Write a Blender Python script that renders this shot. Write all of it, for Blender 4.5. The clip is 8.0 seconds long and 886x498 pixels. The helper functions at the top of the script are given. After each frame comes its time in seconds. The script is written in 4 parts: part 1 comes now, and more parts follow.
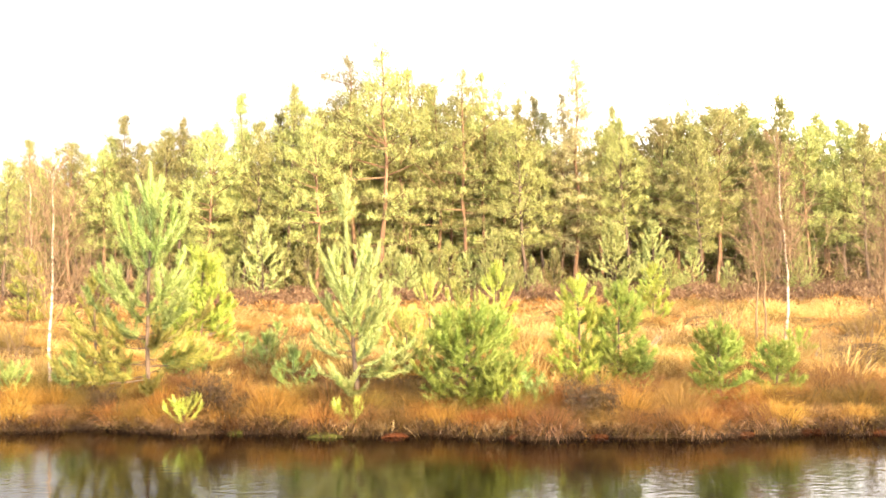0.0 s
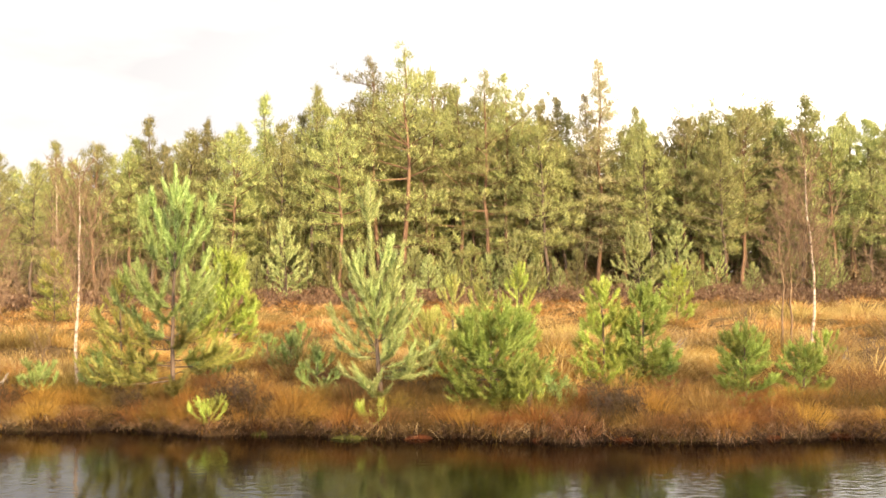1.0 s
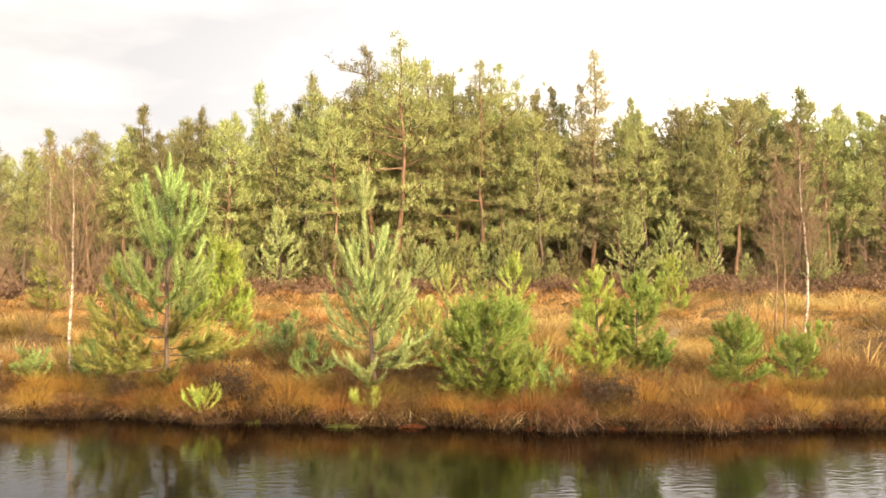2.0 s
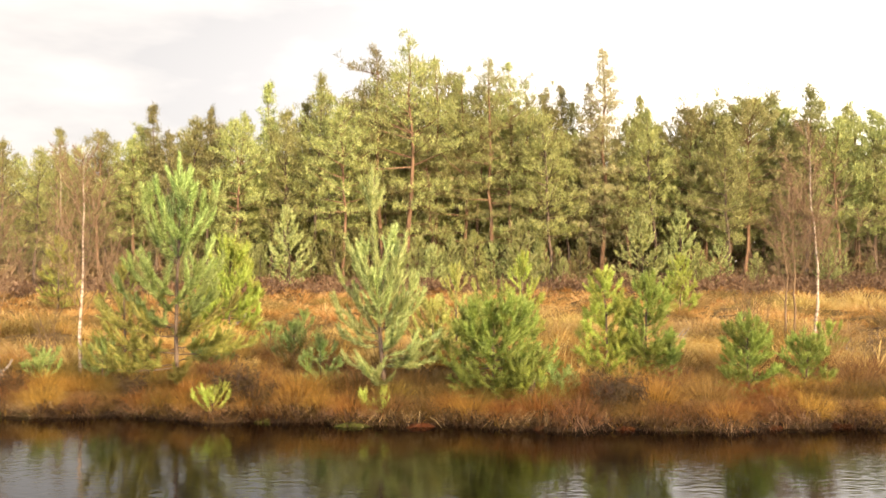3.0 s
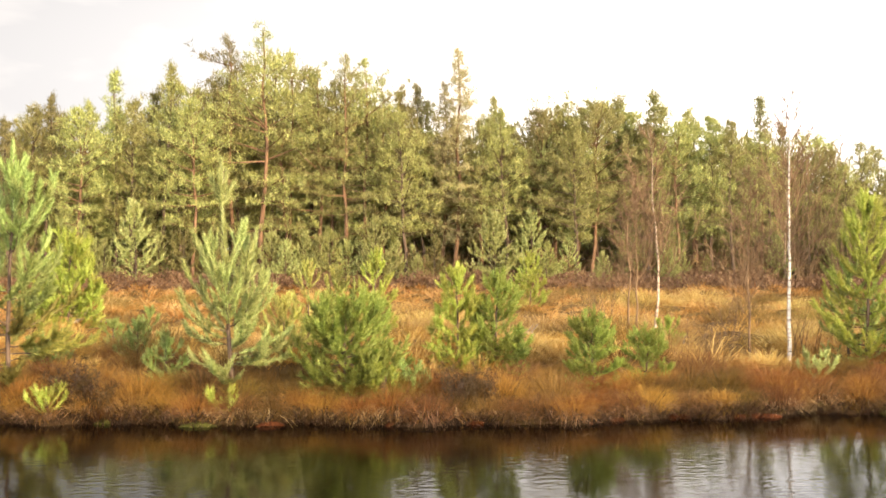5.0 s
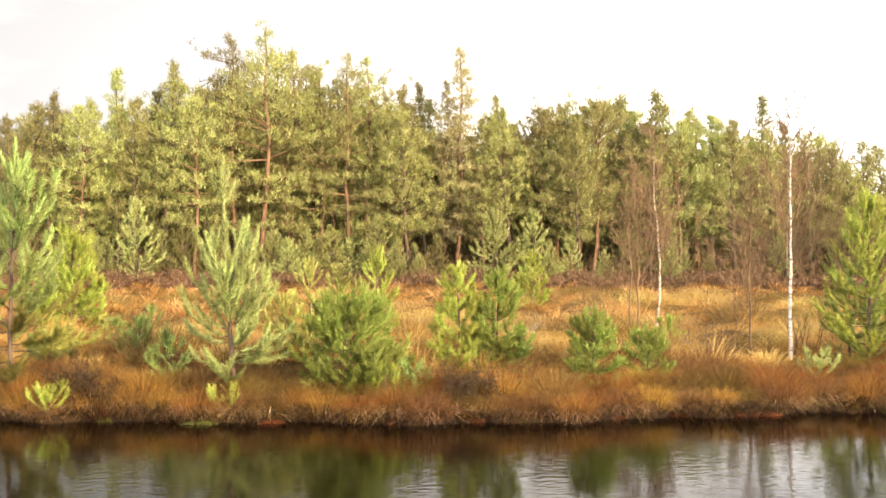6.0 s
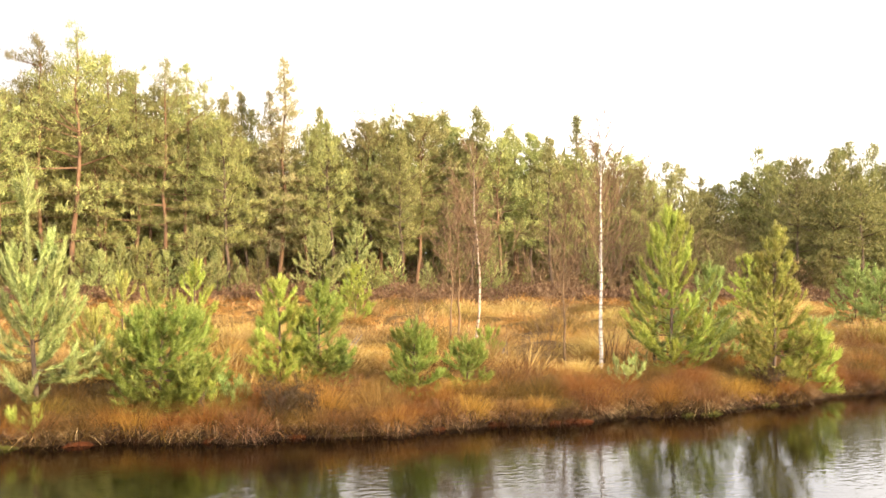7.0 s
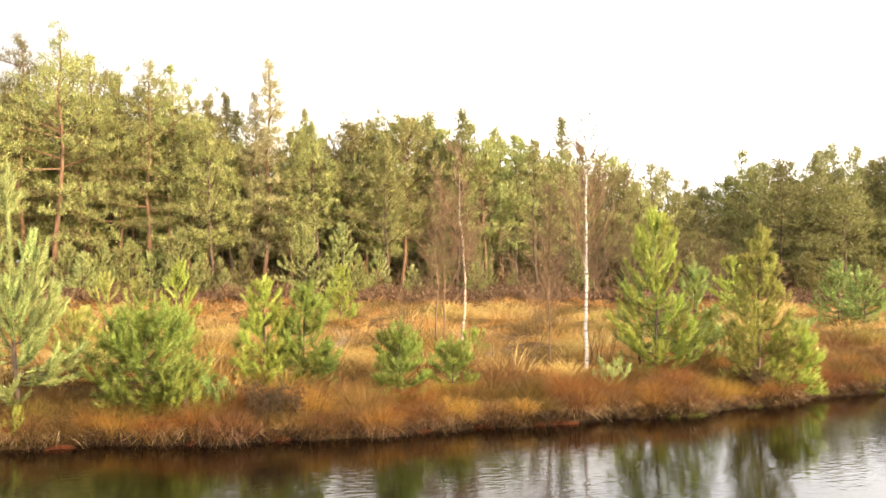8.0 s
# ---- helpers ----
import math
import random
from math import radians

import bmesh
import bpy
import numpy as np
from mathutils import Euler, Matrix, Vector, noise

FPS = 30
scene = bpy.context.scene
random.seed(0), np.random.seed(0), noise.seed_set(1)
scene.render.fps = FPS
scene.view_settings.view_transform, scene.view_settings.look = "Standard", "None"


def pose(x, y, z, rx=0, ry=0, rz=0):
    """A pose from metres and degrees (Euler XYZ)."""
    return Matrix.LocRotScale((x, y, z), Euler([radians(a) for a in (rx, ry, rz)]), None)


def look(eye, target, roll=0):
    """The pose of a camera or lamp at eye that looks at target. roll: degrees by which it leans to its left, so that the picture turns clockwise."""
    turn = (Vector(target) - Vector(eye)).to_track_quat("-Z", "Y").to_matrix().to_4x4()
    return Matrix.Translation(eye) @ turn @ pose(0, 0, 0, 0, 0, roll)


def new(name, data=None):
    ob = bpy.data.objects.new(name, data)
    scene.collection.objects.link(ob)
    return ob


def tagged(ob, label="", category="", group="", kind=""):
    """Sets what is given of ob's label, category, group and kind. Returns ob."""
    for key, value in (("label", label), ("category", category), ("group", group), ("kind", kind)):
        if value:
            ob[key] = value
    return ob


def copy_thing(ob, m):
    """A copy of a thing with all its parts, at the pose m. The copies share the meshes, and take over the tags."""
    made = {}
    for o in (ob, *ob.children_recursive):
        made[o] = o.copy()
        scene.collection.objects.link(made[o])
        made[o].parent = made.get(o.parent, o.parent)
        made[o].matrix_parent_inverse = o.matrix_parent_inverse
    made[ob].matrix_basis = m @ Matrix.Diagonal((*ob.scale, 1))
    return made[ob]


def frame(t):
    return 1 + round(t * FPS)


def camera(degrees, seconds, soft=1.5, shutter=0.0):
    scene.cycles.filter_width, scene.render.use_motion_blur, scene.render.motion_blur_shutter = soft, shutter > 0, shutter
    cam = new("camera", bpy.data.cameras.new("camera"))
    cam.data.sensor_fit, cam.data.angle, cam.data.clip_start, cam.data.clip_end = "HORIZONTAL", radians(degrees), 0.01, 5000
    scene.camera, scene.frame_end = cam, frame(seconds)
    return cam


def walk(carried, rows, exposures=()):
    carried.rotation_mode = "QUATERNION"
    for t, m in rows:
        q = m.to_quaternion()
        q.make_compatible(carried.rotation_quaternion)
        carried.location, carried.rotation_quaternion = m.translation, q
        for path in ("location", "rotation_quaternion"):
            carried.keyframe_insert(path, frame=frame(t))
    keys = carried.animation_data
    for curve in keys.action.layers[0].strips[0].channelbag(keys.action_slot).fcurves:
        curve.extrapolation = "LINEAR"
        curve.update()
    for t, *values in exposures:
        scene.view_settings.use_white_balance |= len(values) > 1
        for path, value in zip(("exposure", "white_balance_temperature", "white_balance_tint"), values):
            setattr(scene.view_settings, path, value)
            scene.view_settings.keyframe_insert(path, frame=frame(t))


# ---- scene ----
cam = camera(49.55, 8.0, soft=1.6, shutter=0.36)
walk(cam, [
    (0, pose(0.015, -0.017, 1.796, 91.84, 0.67, -1.80)),
    (0.5, pose(0.009, -0.005, 1.811, 92.27, 0.61, -0.71)),
    (1, pose(-0.003, -0.006, 1.807, 91.91, 0.59, -0.48)),
    (1.5, pose(0.007, -0.012, 1.798, 92.04, 0.36, -0.70)),
    (1.7, pose(0.005, -0.011, 1.799, 91.50, 0.36, -0.80)),
    (2.8, pose(-0.002, -0.009, 1.806, 91.18, 0.32, -0.60)),
    (3, pose(-0.003, -0.008, 1.807, 91.24, 0.31, -0.28)),
    (3.5, pose(0.000, 0.000, 1.800, 91.10, 0.30, 0.00)),
    (4, pose(-0.007, -0.010, 1.802, 91.29, 0.21, -0.16)),
    (4.2, pose(-0.006, -0.004, 1.803, 90.97, 0.16, 0.02)),
    (4.3, pose(-0.004, 0.000, 1.804, 91.10, 0.12, -0.08)),
    (4.4, pose(0.000, 0.006, 1.805, 91.42, 0.08, -1.27)),
    (4.5, pose(0.004, 0.014, 1.806, 91.23, 0.05, -4.02)),
    (4.6, pose(0.013, 0.022, 1.805, 91.10, 0.12, -6.85)),
    (4.7, pose(0.023, 0.029, 1.804, 91.11, 0.17, -8.62)),
    (5.8, pose(0.043, 0.034, 1.796, 90.87, -0.08, -9.07)),
    (6, pose(0.040, 0.017, 1.798, 90.94, -0.06, -8.79)),
    (6.2, pose(0.048, 0.018, 1.797, 91.16, -0.02, -9.54)),
    (6.3, pose(0.052, 0.019, 1.796, 91.30, 0.02, -11.44)),
    (6.4, pose(0.058, 0.020, 1.796, 91.32, 0.05, -14.05)),
    (6.5, pose(0.063, 0.020, 1.795, 91.51, 0.08, -16.16)),
    (6.7, pose(0.068, 0.017, 1.798, 91.72, 0.08, -19.08)),
    (7, pose(0.072, 0.014, 1.802, 91.70, 0.07, -19.24)),
    (7.5, pose(0.062, 0.035, 1.798, 91.68, 0.03, -19.23)),
    (8, pose(0.079, 0.047, 1.796, 91.82, 0.05, -20.13)),
], exposures=[(0, 1.72, 7080, 13), (0.5, 1.2, 7080, 13), (1, 0.93, 7080, 13), (3, 0.8, 7080, 13), (4, 0.78, 7080, 13), (6, 0.9, 7080, 13), (7, 0.98, 7080, 13), (8, 0.91, 7080, 13)])

# ---- world and sun ----
SUN_ELEV, SUN_AZ = 17.0, 150.0   # degrees; azimuth clockwise from +y, behind the viewer to the right
SUN_DIR = Vector((math.sin(radians(SUN_AZ)) * math.cos(radians(SUN_ELEV)),
                  math.cos(radians(SUN_AZ)) * math.cos(radians(SUN_ELEV)), math.sin(radians(SUN_ELEV))))
world = bpy.data.worlds.new("world")
scene.world = world
world.use_nodes = True
wn, wl = world.node_tree.nodes, world.node_tree.links
wn.clear()
w_out = wn.new("ShaderNodeOutputWorld")
w_bg = wn.new("ShaderNodeBackground")
w_sky = wn.new("ShaderNodeTexSky")
w_sky.sky_type = "NISHITA"
w_sky.sun_disc = False
w_sky.sun_elevation, w_sky.sun_rotation = radians(SUN_ELEV), radians(SUN_AZ)
w_sky.air_density, w_sky.dust_density = 1.0, 2.0
w_co = wn.new("ShaderNodeTexCoord")
w_map = wn.new("ShaderNodeMapping")
w_map.inputs["Scale"].default_value = (1.0, 1.0, 3.2)
w_map.inputs["Location"].default_value = (0.9, 0.2, 0.3)
w_noise = wn.new("ShaderNodeTexNoise")
w_noise.inputs["Scale"].default_value = 1.9
w_noise.inputs["Detail"].default_value = 6
w_ramp = wn.new("ShaderNodeValToRGB")
w_ramp.color_ramp.elements[0].position, w_ramp.color_ramp.elements[0].color = 0.41, (11.0, 11.2, 11.6, 1)
w_ramp.color_ramp.elements[1].position, w_ramp.color_ramp.elements[1].color = 0.60, (18.5, 18.0, 17.4, 1)
w_mix = wn.new("ShaderNodeMixRGB")
w_mix.inputs["Fac"].default_value = 0.93
wl.new(w_co.outputs["Generated"], w_map.inputs["Vector"])
wl.new(w_map.outputs["Vector"], w_noise.inputs["Vector"])
wl.new(w_noise.outputs["Fac"], w_ramp.inputs["Fac"])
wl.new(w_sky.outputs["Color"], w_mix.inputs["Color1"])
wl.new(w_ramp.outputs["Color"], w_mix.inputs["Color2"])
w_dot = wn.new("ShaderNodeVectorMath")
w_dot.operation = "DOT_PRODUCT"
w_dot.inputs[1].default_value = SUN_DIR
w_veil = wn.new("ShaderNodeMapRange")
w_veil.inputs["From Min"].default_value, w_veil.inputs["From Max"].default_value = -1.0, 1.0
w_veil.inputs["To Min"].default_value, w_veil.inputs["To Max"].default_value = 0.2, 3.1
w_mul = wn.new("ShaderNodeMixRGB")
w_mul.blend_type, w_mul.inputs["Fac"].default_value = "MULTIPLY", 1.0
wl.new(w_co.outputs["Generated"], w_dot.inputs[0])
wl.new(w_dot.outputs["Value"], w_veil.inputs["Value"])
wl.new(w_mix.outputs["Color"], w_mul.inputs["Color1"])
wl.new(w_veil.outputs["Result"], w_mul.inputs["Color2"])
w_sep = wn.new("ShaderNodeSeparateXYZ")
w_low = wn.new("ShaderNodeMapRange")
w_low.interpolation_type = "SMOOTHSTEP"
w_low.inputs["From Min"].default_value, w_low.inputs["From Max"].default_value = 0.05, 0.6
w_low.inputs["To Min"].default_value, w_low.inputs["To Max"].default_value = 2.7, 0.42
w_mul2 = wn.new("ShaderNodeMixRGB")
w_mul2.blend_type, w_mul2.inputs["Fac"].default_value = "MULTIPLY", 1.0
wl.new(w_co.outputs["Generated"], w_sep.inputs["Vector"])
wl.new(w_sep.outputs["Z"], w_low.inputs["Value"])
wl.new(w_mul.outputs["Color"], w_mul2.inputs["Color1"])
wl.new(w_low.outputs["Result"], w_mul2.inputs["Color2"])
wl.new(w_mul2.outputs["Color"], w_bg.inputs["Color"])
w_bg.inputs["Strength"].default_value = 0.05
wl.new(w_bg.outputs["Background"], w_out.inputs["Surface"])
sun_data = bpy.data.lights.new("sun", "SUN")
sun_data.energy, sun_data.angle, sun_data.color = 5.4, radians(1.0), (1.0, 0.80, 0.53)
sun = new("sun", sun_data)
sun.matrix_world = look(SUN_DIR * 100, (0, 0, 0))


# ---- materials ----
def material(name):
    m = bpy.data.materials.new(name)
    m.use_nodes = True
    nt = m.node_tree
    nt.nodes.clear()
    out = nt.nodes.new("ShaderNodeOutputMaterial")
    return m, nt.nodes, nt.links, out


def ramp(nodes, stops, mode="LINEAR"):
    r = nodes.new("ShaderNodeValToRGB")
    r.color_ramp.interpolation = mode
    el = r.color_ramp.elements
    while len(el) < len(stops):
        el.new(0.5)
    for e, (p, c) in zip(el, stops):
        e.position, e.color = p, (*c, 1)
    return r


def plant_material(name, stops, through_light=0.3, patch=0.5, patch_stops=None, gloss=0.55, by_object=0.25, hue=0.0175):
    """Leaf-like matter: a colour for each blade, patches over the place, a shift for each plant, some light let through."""
    m, n, l, out = material(name)
    geo, info, co = n.new("ShaderNodeNewGeometry"), n.new("ShaderNodeObjectInfo"), n.new("ShaderNodeTexCoord")
    blade = ramp(n, stops)
    l.new(geo.outputs["Random Per Island"], blade.inputs["Fac"])
    color = blade.outputs["Color"]
    if patch_stops:
        tex = n.new("ShaderNodeTexNoise")
        tex.inputs["Scale"].default_value, tex.inputs["Detail"].default_value = patch, 4
        l.new(geo.outputs["Position"], tex.inputs["Vector"])
        pr = ramp(n, patch_stops)
        l.new(tex.outputs["Fac"], pr.inputs["Fac"])
        mul = n.new("ShaderNodeMixRGB")
        mul.blend_type, mul.inputs["Fac"].default_value = "MULTIPLY", 1.0
        l.new(color, mul.inputs["Color1"])
        l.new(pr.outputs["Color"], mul.inputs["Color2"])
        color = mul.outputs["Color"]
    hsv = n.new("ShaderNodeHueSaturation")
    for out_min, out_max, key in ((0.5 - hue, 0.5 + hue, "Hue"), (1 - by_object, 1 + by_object, "Value")):
        mp = n.new("ShaderNodeMapRange")
        mp.inputs["To Min"].default_value, mp.inputs["To Max"].default_value = out_min, out_max
        l.new(info.outputs["Random"], mp.inputs["Value"])
        l.new(mp.outputs["Result"], hsv.inputs[key])
    l.new(color, hsv.inputs["Color"])
    b, t, mix = n.new("ShaderNodeBsdfPrincipled"), n.new("ShaderNodeBsdfTranslucent"), n.new("ShaderNodeMixShader")
    b.inputs["Roughness"].default_value = gloss
    b.inputs["Specular IOR Level"].default_value = 0.3
    l.new(hsv.outputs["Color"], b.inputs["Base Color"])
    l.new(hsv.outputs["Color"], t.inputs["Color"])
    mix.inputs["Fac"].default_value = through_light
    l.new(b.outputs["BSDF"], mix.inputs[1])
    l.new(t.outputs["BSDF"], mix.inputs[2])
    l.new(mix.outputs["Shader"], out.inputs["Surface"])
    return m


def rough_material(name, stops, scale=6.0, stretch=(1, 1, 1), bump=0.4, rough=0.9, fine=40.0):
    m, n, l, out = material(name)
    co, mp = n.new("ShaderNodeTexCoord"), n.new("ShaderNodeMapping")
    mp.inputs["Scale"].default_value = stretch
    tex, tex2 = n.new("ShaderNodeTexNoise"), n.new("ShaderNodeTexNoise")
    tex.inputs["Scale"].default_value, tex.inputs["Detail"].default_value = scale, 6
    tex2.inputs["Scale"].default_value, tex2.inputs["Detail"].default_value = fine, 4
    l.new(co.outputs["Object"], mp.inputs["Vector"])
    l.new(mp.outputs["Vector"], tex.inputs["Vector"])
    l.new(mp.outputs["Vector"], tex2.inputs["Vector"])
    mixf = n.new("ShaderNodeMath")
    mixf.operation = "MULTIPLY_ADD"
    mixf.inputs[1].default_value = 0.35
    l.new(tex2.outputs["Fac"], mixf.inputs[0])
    sub = n.new("ShaderNodeMath")
    sub.operation = "SUBTRACT"
    sub.inputs[1].default_value = 0.175
    l.new(tex.outputs["Fac"], sub.inputs[0])
    l.new(sub.outputs["Value"], mixf.inputs[2])
    r = ramp(n, stops)
    l.new(mixf.outputs["Value"], r.inputs["Fac"])
    b = n.new("ShaderNodeBsdfPrincipled")
    b.inputs["Roughness"].default_value = rough
    b.inputs["Specular IOR Level"].default_value = 0.08
    l.new(r.outputs["Color"], b.inputs["Base Color"])
    bp = n.new("ShaderNodeBump")
    bp.inputs["Strength"].default_value = bump
    bp.inputs["Distance"].default_value = 0.02
    l.new(mixf.outputs["Value"], bp.inputs["Height"])
    l.new(bp.outputs["Normal"], b.inputs["Normal"])
    l.new(b.outputs["BSDF"], out.inputs["Surface"])
    return m


def water_material():
    m, n, l, out = material("peat_water")
    geo, mp = n.new("ShaderNodeNewGeometry"), n.new("ShaderNodeMapping")
    mp.inputs["Scale"].default_value = (1.0, 1.7, 1.0)
    l.new(geo.outputs["Position"], mp.inputs["Vector"])
    a, b2 = n.new("ShaderNodeTexNoise"), n.new("ShaderNodeTexNoise")
    a.inputs["Scale"].default_value, a.inputs["Detail"].default_value = 8.0, 1.5
    b2.inputs["Scale"].default_value, b2.inputs["Detail"].default_value = 0.6, 2
    l.new(mp.outputs["Vector"], a.inputs["Vector"])
    l.new(mp.outputs["Vector"], b2.inputs["Vector"])
    mul = n.new("ShaderNodeMath")
    mul.operation = "MULTIPLY"
    l.new(a.outputs["Fac"], mul.inputs[0])
    l.new(b2.outputs["Fac"], mul.inputs[1])
    bp = n.new("ShaderNodeBump")
    bp.inputs["Strength"].default_value, bp.inputs["Distance"].default_value = 0.2, 0.02
    l.new(mul.outputs["Value"], bp.inputs["Height"])
    p = n.new("ShaderNodeBsdfPrincipled")
    p.inputs["Base Color"].default_value = (0.003, 0.0018, 0.001, 1)
    p.inputs["Roughness"].default_value = 0.07
    p.inputs["IOR"].default_value = 1.33
    p.inputs["Specular IOR Level"].default_value = 0.27
    l.new(bp.outputs["Normal"], p.inputs["Normal"])
    l.new(p.outputs["BSDF"], out.inputs["Surface"])
    return m


def birch_material():
    m, n, l, out = material("birch_bark")
    co, mp = n.new("ShaderNodeTexCoord"), n.new("ShaderNodeMapping")
    mp.inputs["Scale"].default_value = (3.0, 3.0, 14.0)
    l.new(co.outputs["Object"], mp.inputs["Vector"])
    tex = n.new("ShaderNodeTexNoise")
    tex.inputs["Scale"].default_value, tex.inputs["Detail"].default_value = 1.6, 5
    l.new(mp.outputs["Vector"], tex.inputs["Vector"])
    r = ramp(n, [(0.34, (0.05, 0.04, 0.035)), (0.45, (0.46, 0.40, 0.34)), (0.7, (0.68, 0.64, 0.58))])
    l.new(tex.outputs["Fac"], r.inputs["Fac"])
    b = n.new("ShaderNodeBsdfPrincipled")
    b.inputs["Roughness"].default_value = 0.6
    l.new(r.outputs["Color"], b.inputs["Base Color"])
    bp = n.new("ShaderNodeBump")
    bp.inputs["Strength"].default_value, bp.inputs["Distance"].default_value = 0.3, 0.01
    l.new(tex.outputs["Fac"], bp.inputs["Height"])
    l.new(bp.outputs["Normal"], b.inputs["Normal"])
    l.new(b.outputs["BSDF"], out.inputs["Surface"])
    return m


GREY_PATCH = [(0.3, (0.75, 0.75, 0.75)), (0.7, (1.15, 1.15, 1.1))]
M_NEEDLE = plant_material("young_pine_needles", [(0, (0.138, 0.189, 0.046)), (0.5, (0.267, 0.336, 0.097)), (1, (0.451, 0.524, 0.198))], 0.34)
M_NEEDLE_BLUE = plant_material("bluish_pine_needles", [(0, (0.185, 0.225, 0.072)), (0.6, (0.365, 0.405, 0.140)), (1, (0.590, 0.620, 0.265))], 0.34)
M_NEEDLE_BUSH = plant_material("deep_green_pine_needles", [(0, (0.122, 0.164, 0.031)), (0.6, (0.250, 0.306, 0.065)), (1, (0.431, 0.478, 0.124))], 0.34)
M_NEEDLE_YELLOW = plant_material("yellow_green_pine_needles", [(0, (0.201, 0.242, 0.038)), (0.5, (0.369, 0.426, 0.077)), (1, (0.547, 0.572, 0.166))], 0.34)
M_NEEDLE_OLIVE = plant_material("olive_pine_needles", [(0, (0.166, 0.173, 0.040)), (0.6, (0.308, 0.297, 0.070)), (1, (0.475, 0.409, 0.121))], 0.34)
M_NEEDLE_PALE = plant_material("pale_pine_needles", [(0, (0.203, 0.217, 0.056)), (0.5, (0.408, 0.409, 0.112)), (1, (0.638, 0.593, 0.211))], 0.34)
M_SAPLING = plant_material("sapling_needles", [(0, (0.180, 0.198, 0.070)), (0.5, (0.335, 0.352, 0.130)), (1, (0.510, 0.505, 0.210))], 0.34)
M_FOREST = plant_material("forest_pine_needles", [(0, (0.153, 0.160, 0.054)), (0.5, (0.255, 0.255, 0.086)), (0.85, (0.377, 0.362, 0.126)), (1, (0.510, 0.475, 0.180))], 0.36, hue=0.03, by_object=0.36)
# Needles in a darker tone, for spruces, right-hand pines and the far wood.
M_FOREST_DARK = plant_material("dark_conifer_needles", [(0, (0.110, 0.115, 0.038)), (0.6, (0.194, 0.191, 0.063)), (1, (0.299, 0.273, 0.095))], 0.33)
M_FOREST_TAN = plant_material("sparse_yellowing_needles", [(0, (0.215, 0.198, 0.085)), (0.6, (0.370, 0.330, 0.150)), (1, (0.500, 0.430, 0.215))], 0.28)
M_BARK = rough_material("grey_pine_bark", [(0.3, (0.05, 0.035, 0.025)), (0.7, (0.15, 0.105, 0.075))], 9, (2, 2, 0.6))
M_BARK_RED = rough_material("orange_pine_bark", [(0.3, (0.085, 0.048, 0.03)), (0.7, (0.22, 0.13, 0.075))], 4, (2, 2, 0.5))
M_BIRCH = birch_material()
M_BIRCH_TAN = rough_material("tan_birch_bark", [(0.3, (0.08, 0.05, 0.035)), (0.46, (0.30, 0.22, 0.16)), (0.72, (0.52, 0.44, 0.36))], 2.0, (3, 3, 10))
M_TWIG = rough_material("birch_twig_bark", [(0.3, (0.10, 0.062, 0.036)), (0.7, (0.22, 0.145, 0.085))], 6)
M_TWIG_GREY = rough_material("willow_twig_bark", [(0.3, (0.08, 0.05, 0.03)), (0.7, (0.18, 0.122, 0.072))], 6)
# Straw, olive and rust growth; dark stops also paint shade of hollows.
GOLD_TUFTS_SHADE = [(0.38, (0.36, 0.34, 0.22)), (0.44, (0.64, 0.53, 0.36)), (0.49, (1.0, 0.82, 0.60)), (0.54, (1.12, 1.06, 1.0)), (0.60, (1.35, 1.36, 1.42)), (0.67, (0.90, 0.56, 0.36))]
M_GRASS_GOLD = plant_material("golden_moor_grass", [(0, (0.337, 0.207, 0.062)), (0.5, (0.471, 0.312, 0.106)), (1, (0.606, 0.454, 0.192))], 0.4, 0.55, GOLD_TUFTS_SHADE)
BANK_PATCH = [(0.3, (0.36, 0.40, 0.34)), (0.43, (0.7, 0.76, 0.65)), (0.55, (1.7, 1.4, 1.0)), (0.68, (1.0, 0.55, 0.4))]
M_GRASS_RED = plant_material("rusty_bank_grass", [(0, (0.060, 0.030, 0.012)), (0.45, (0.125, 0.070, 0.021)), (0.8, (0.185, 0.115, 0.032)), (1, (0.165, 0.135, 0.036))], 0.3, 1.7, BANK_PATCH)
M_GRASS_STRAW = plant_material("bleached_straw", [(0, (0.169, 0.092, 0.045)), (0.6, (0.355, 0.220, 0.112)), (1, (0.641, 0.464, 0.271))], 0.3)
M_HEATHER = plant_material("dark_heather", [(0, (0.105, 0.062, 0.034)), (0.5, (0.22, 0.14, 0.072)), (1, (0.34, 0.23, 0.12))], 0.25, 0.25, GREY_PATCH)
M_HEATHER_NEAR = plant_material("bank_heather_leaves", [(0, (0.022, 0.013, 0.006)), (0.6, (0.065, 0.038, 0.015)), (1, (0.14, 0.085, 0.034))], 0.3)
# Dead brown sedge; the shade below the brink is put into its colour.
M_SEDGE_DARK = plant_material("dark_shaded_sedge", [(0, (0.016, 0.008, 0.004)), (0.6, (0.045, 0.020, 0.008)), (1, (0.10, 0.05, 0.02))], 0.25)
M_PEAT = rough_material("peaty_moss_ground", [(0.25, (0.006, 0.004, 0.003)), (0.45, (0.016, 0.010, 0.006)), (0.6, (0.035, 0.020, 0.009)), (0.8, (0.03, 0.027, 0.010))], 1.2, bump=0.8, fine=14)
M_LITTER = rough_material("dead_grass_litter", [(0.25, (0.035, 0.020, 0.008)), (0.45, (0.10, 0.060, 0.022)), (0.6, (0.17, 0.105, 0.04)), (0.8, (0.11, 0.075, 0.03))], 1.6, bump=0.9, fine=18)
M_WATER = water_material()
M_DEAD = rough_material("bleached_dead_wood", [(0.3, (0.16, 0.13, 0.10)), (0.7, (0.36, 0.31, 0.26))], 8, (1, 1, 4))
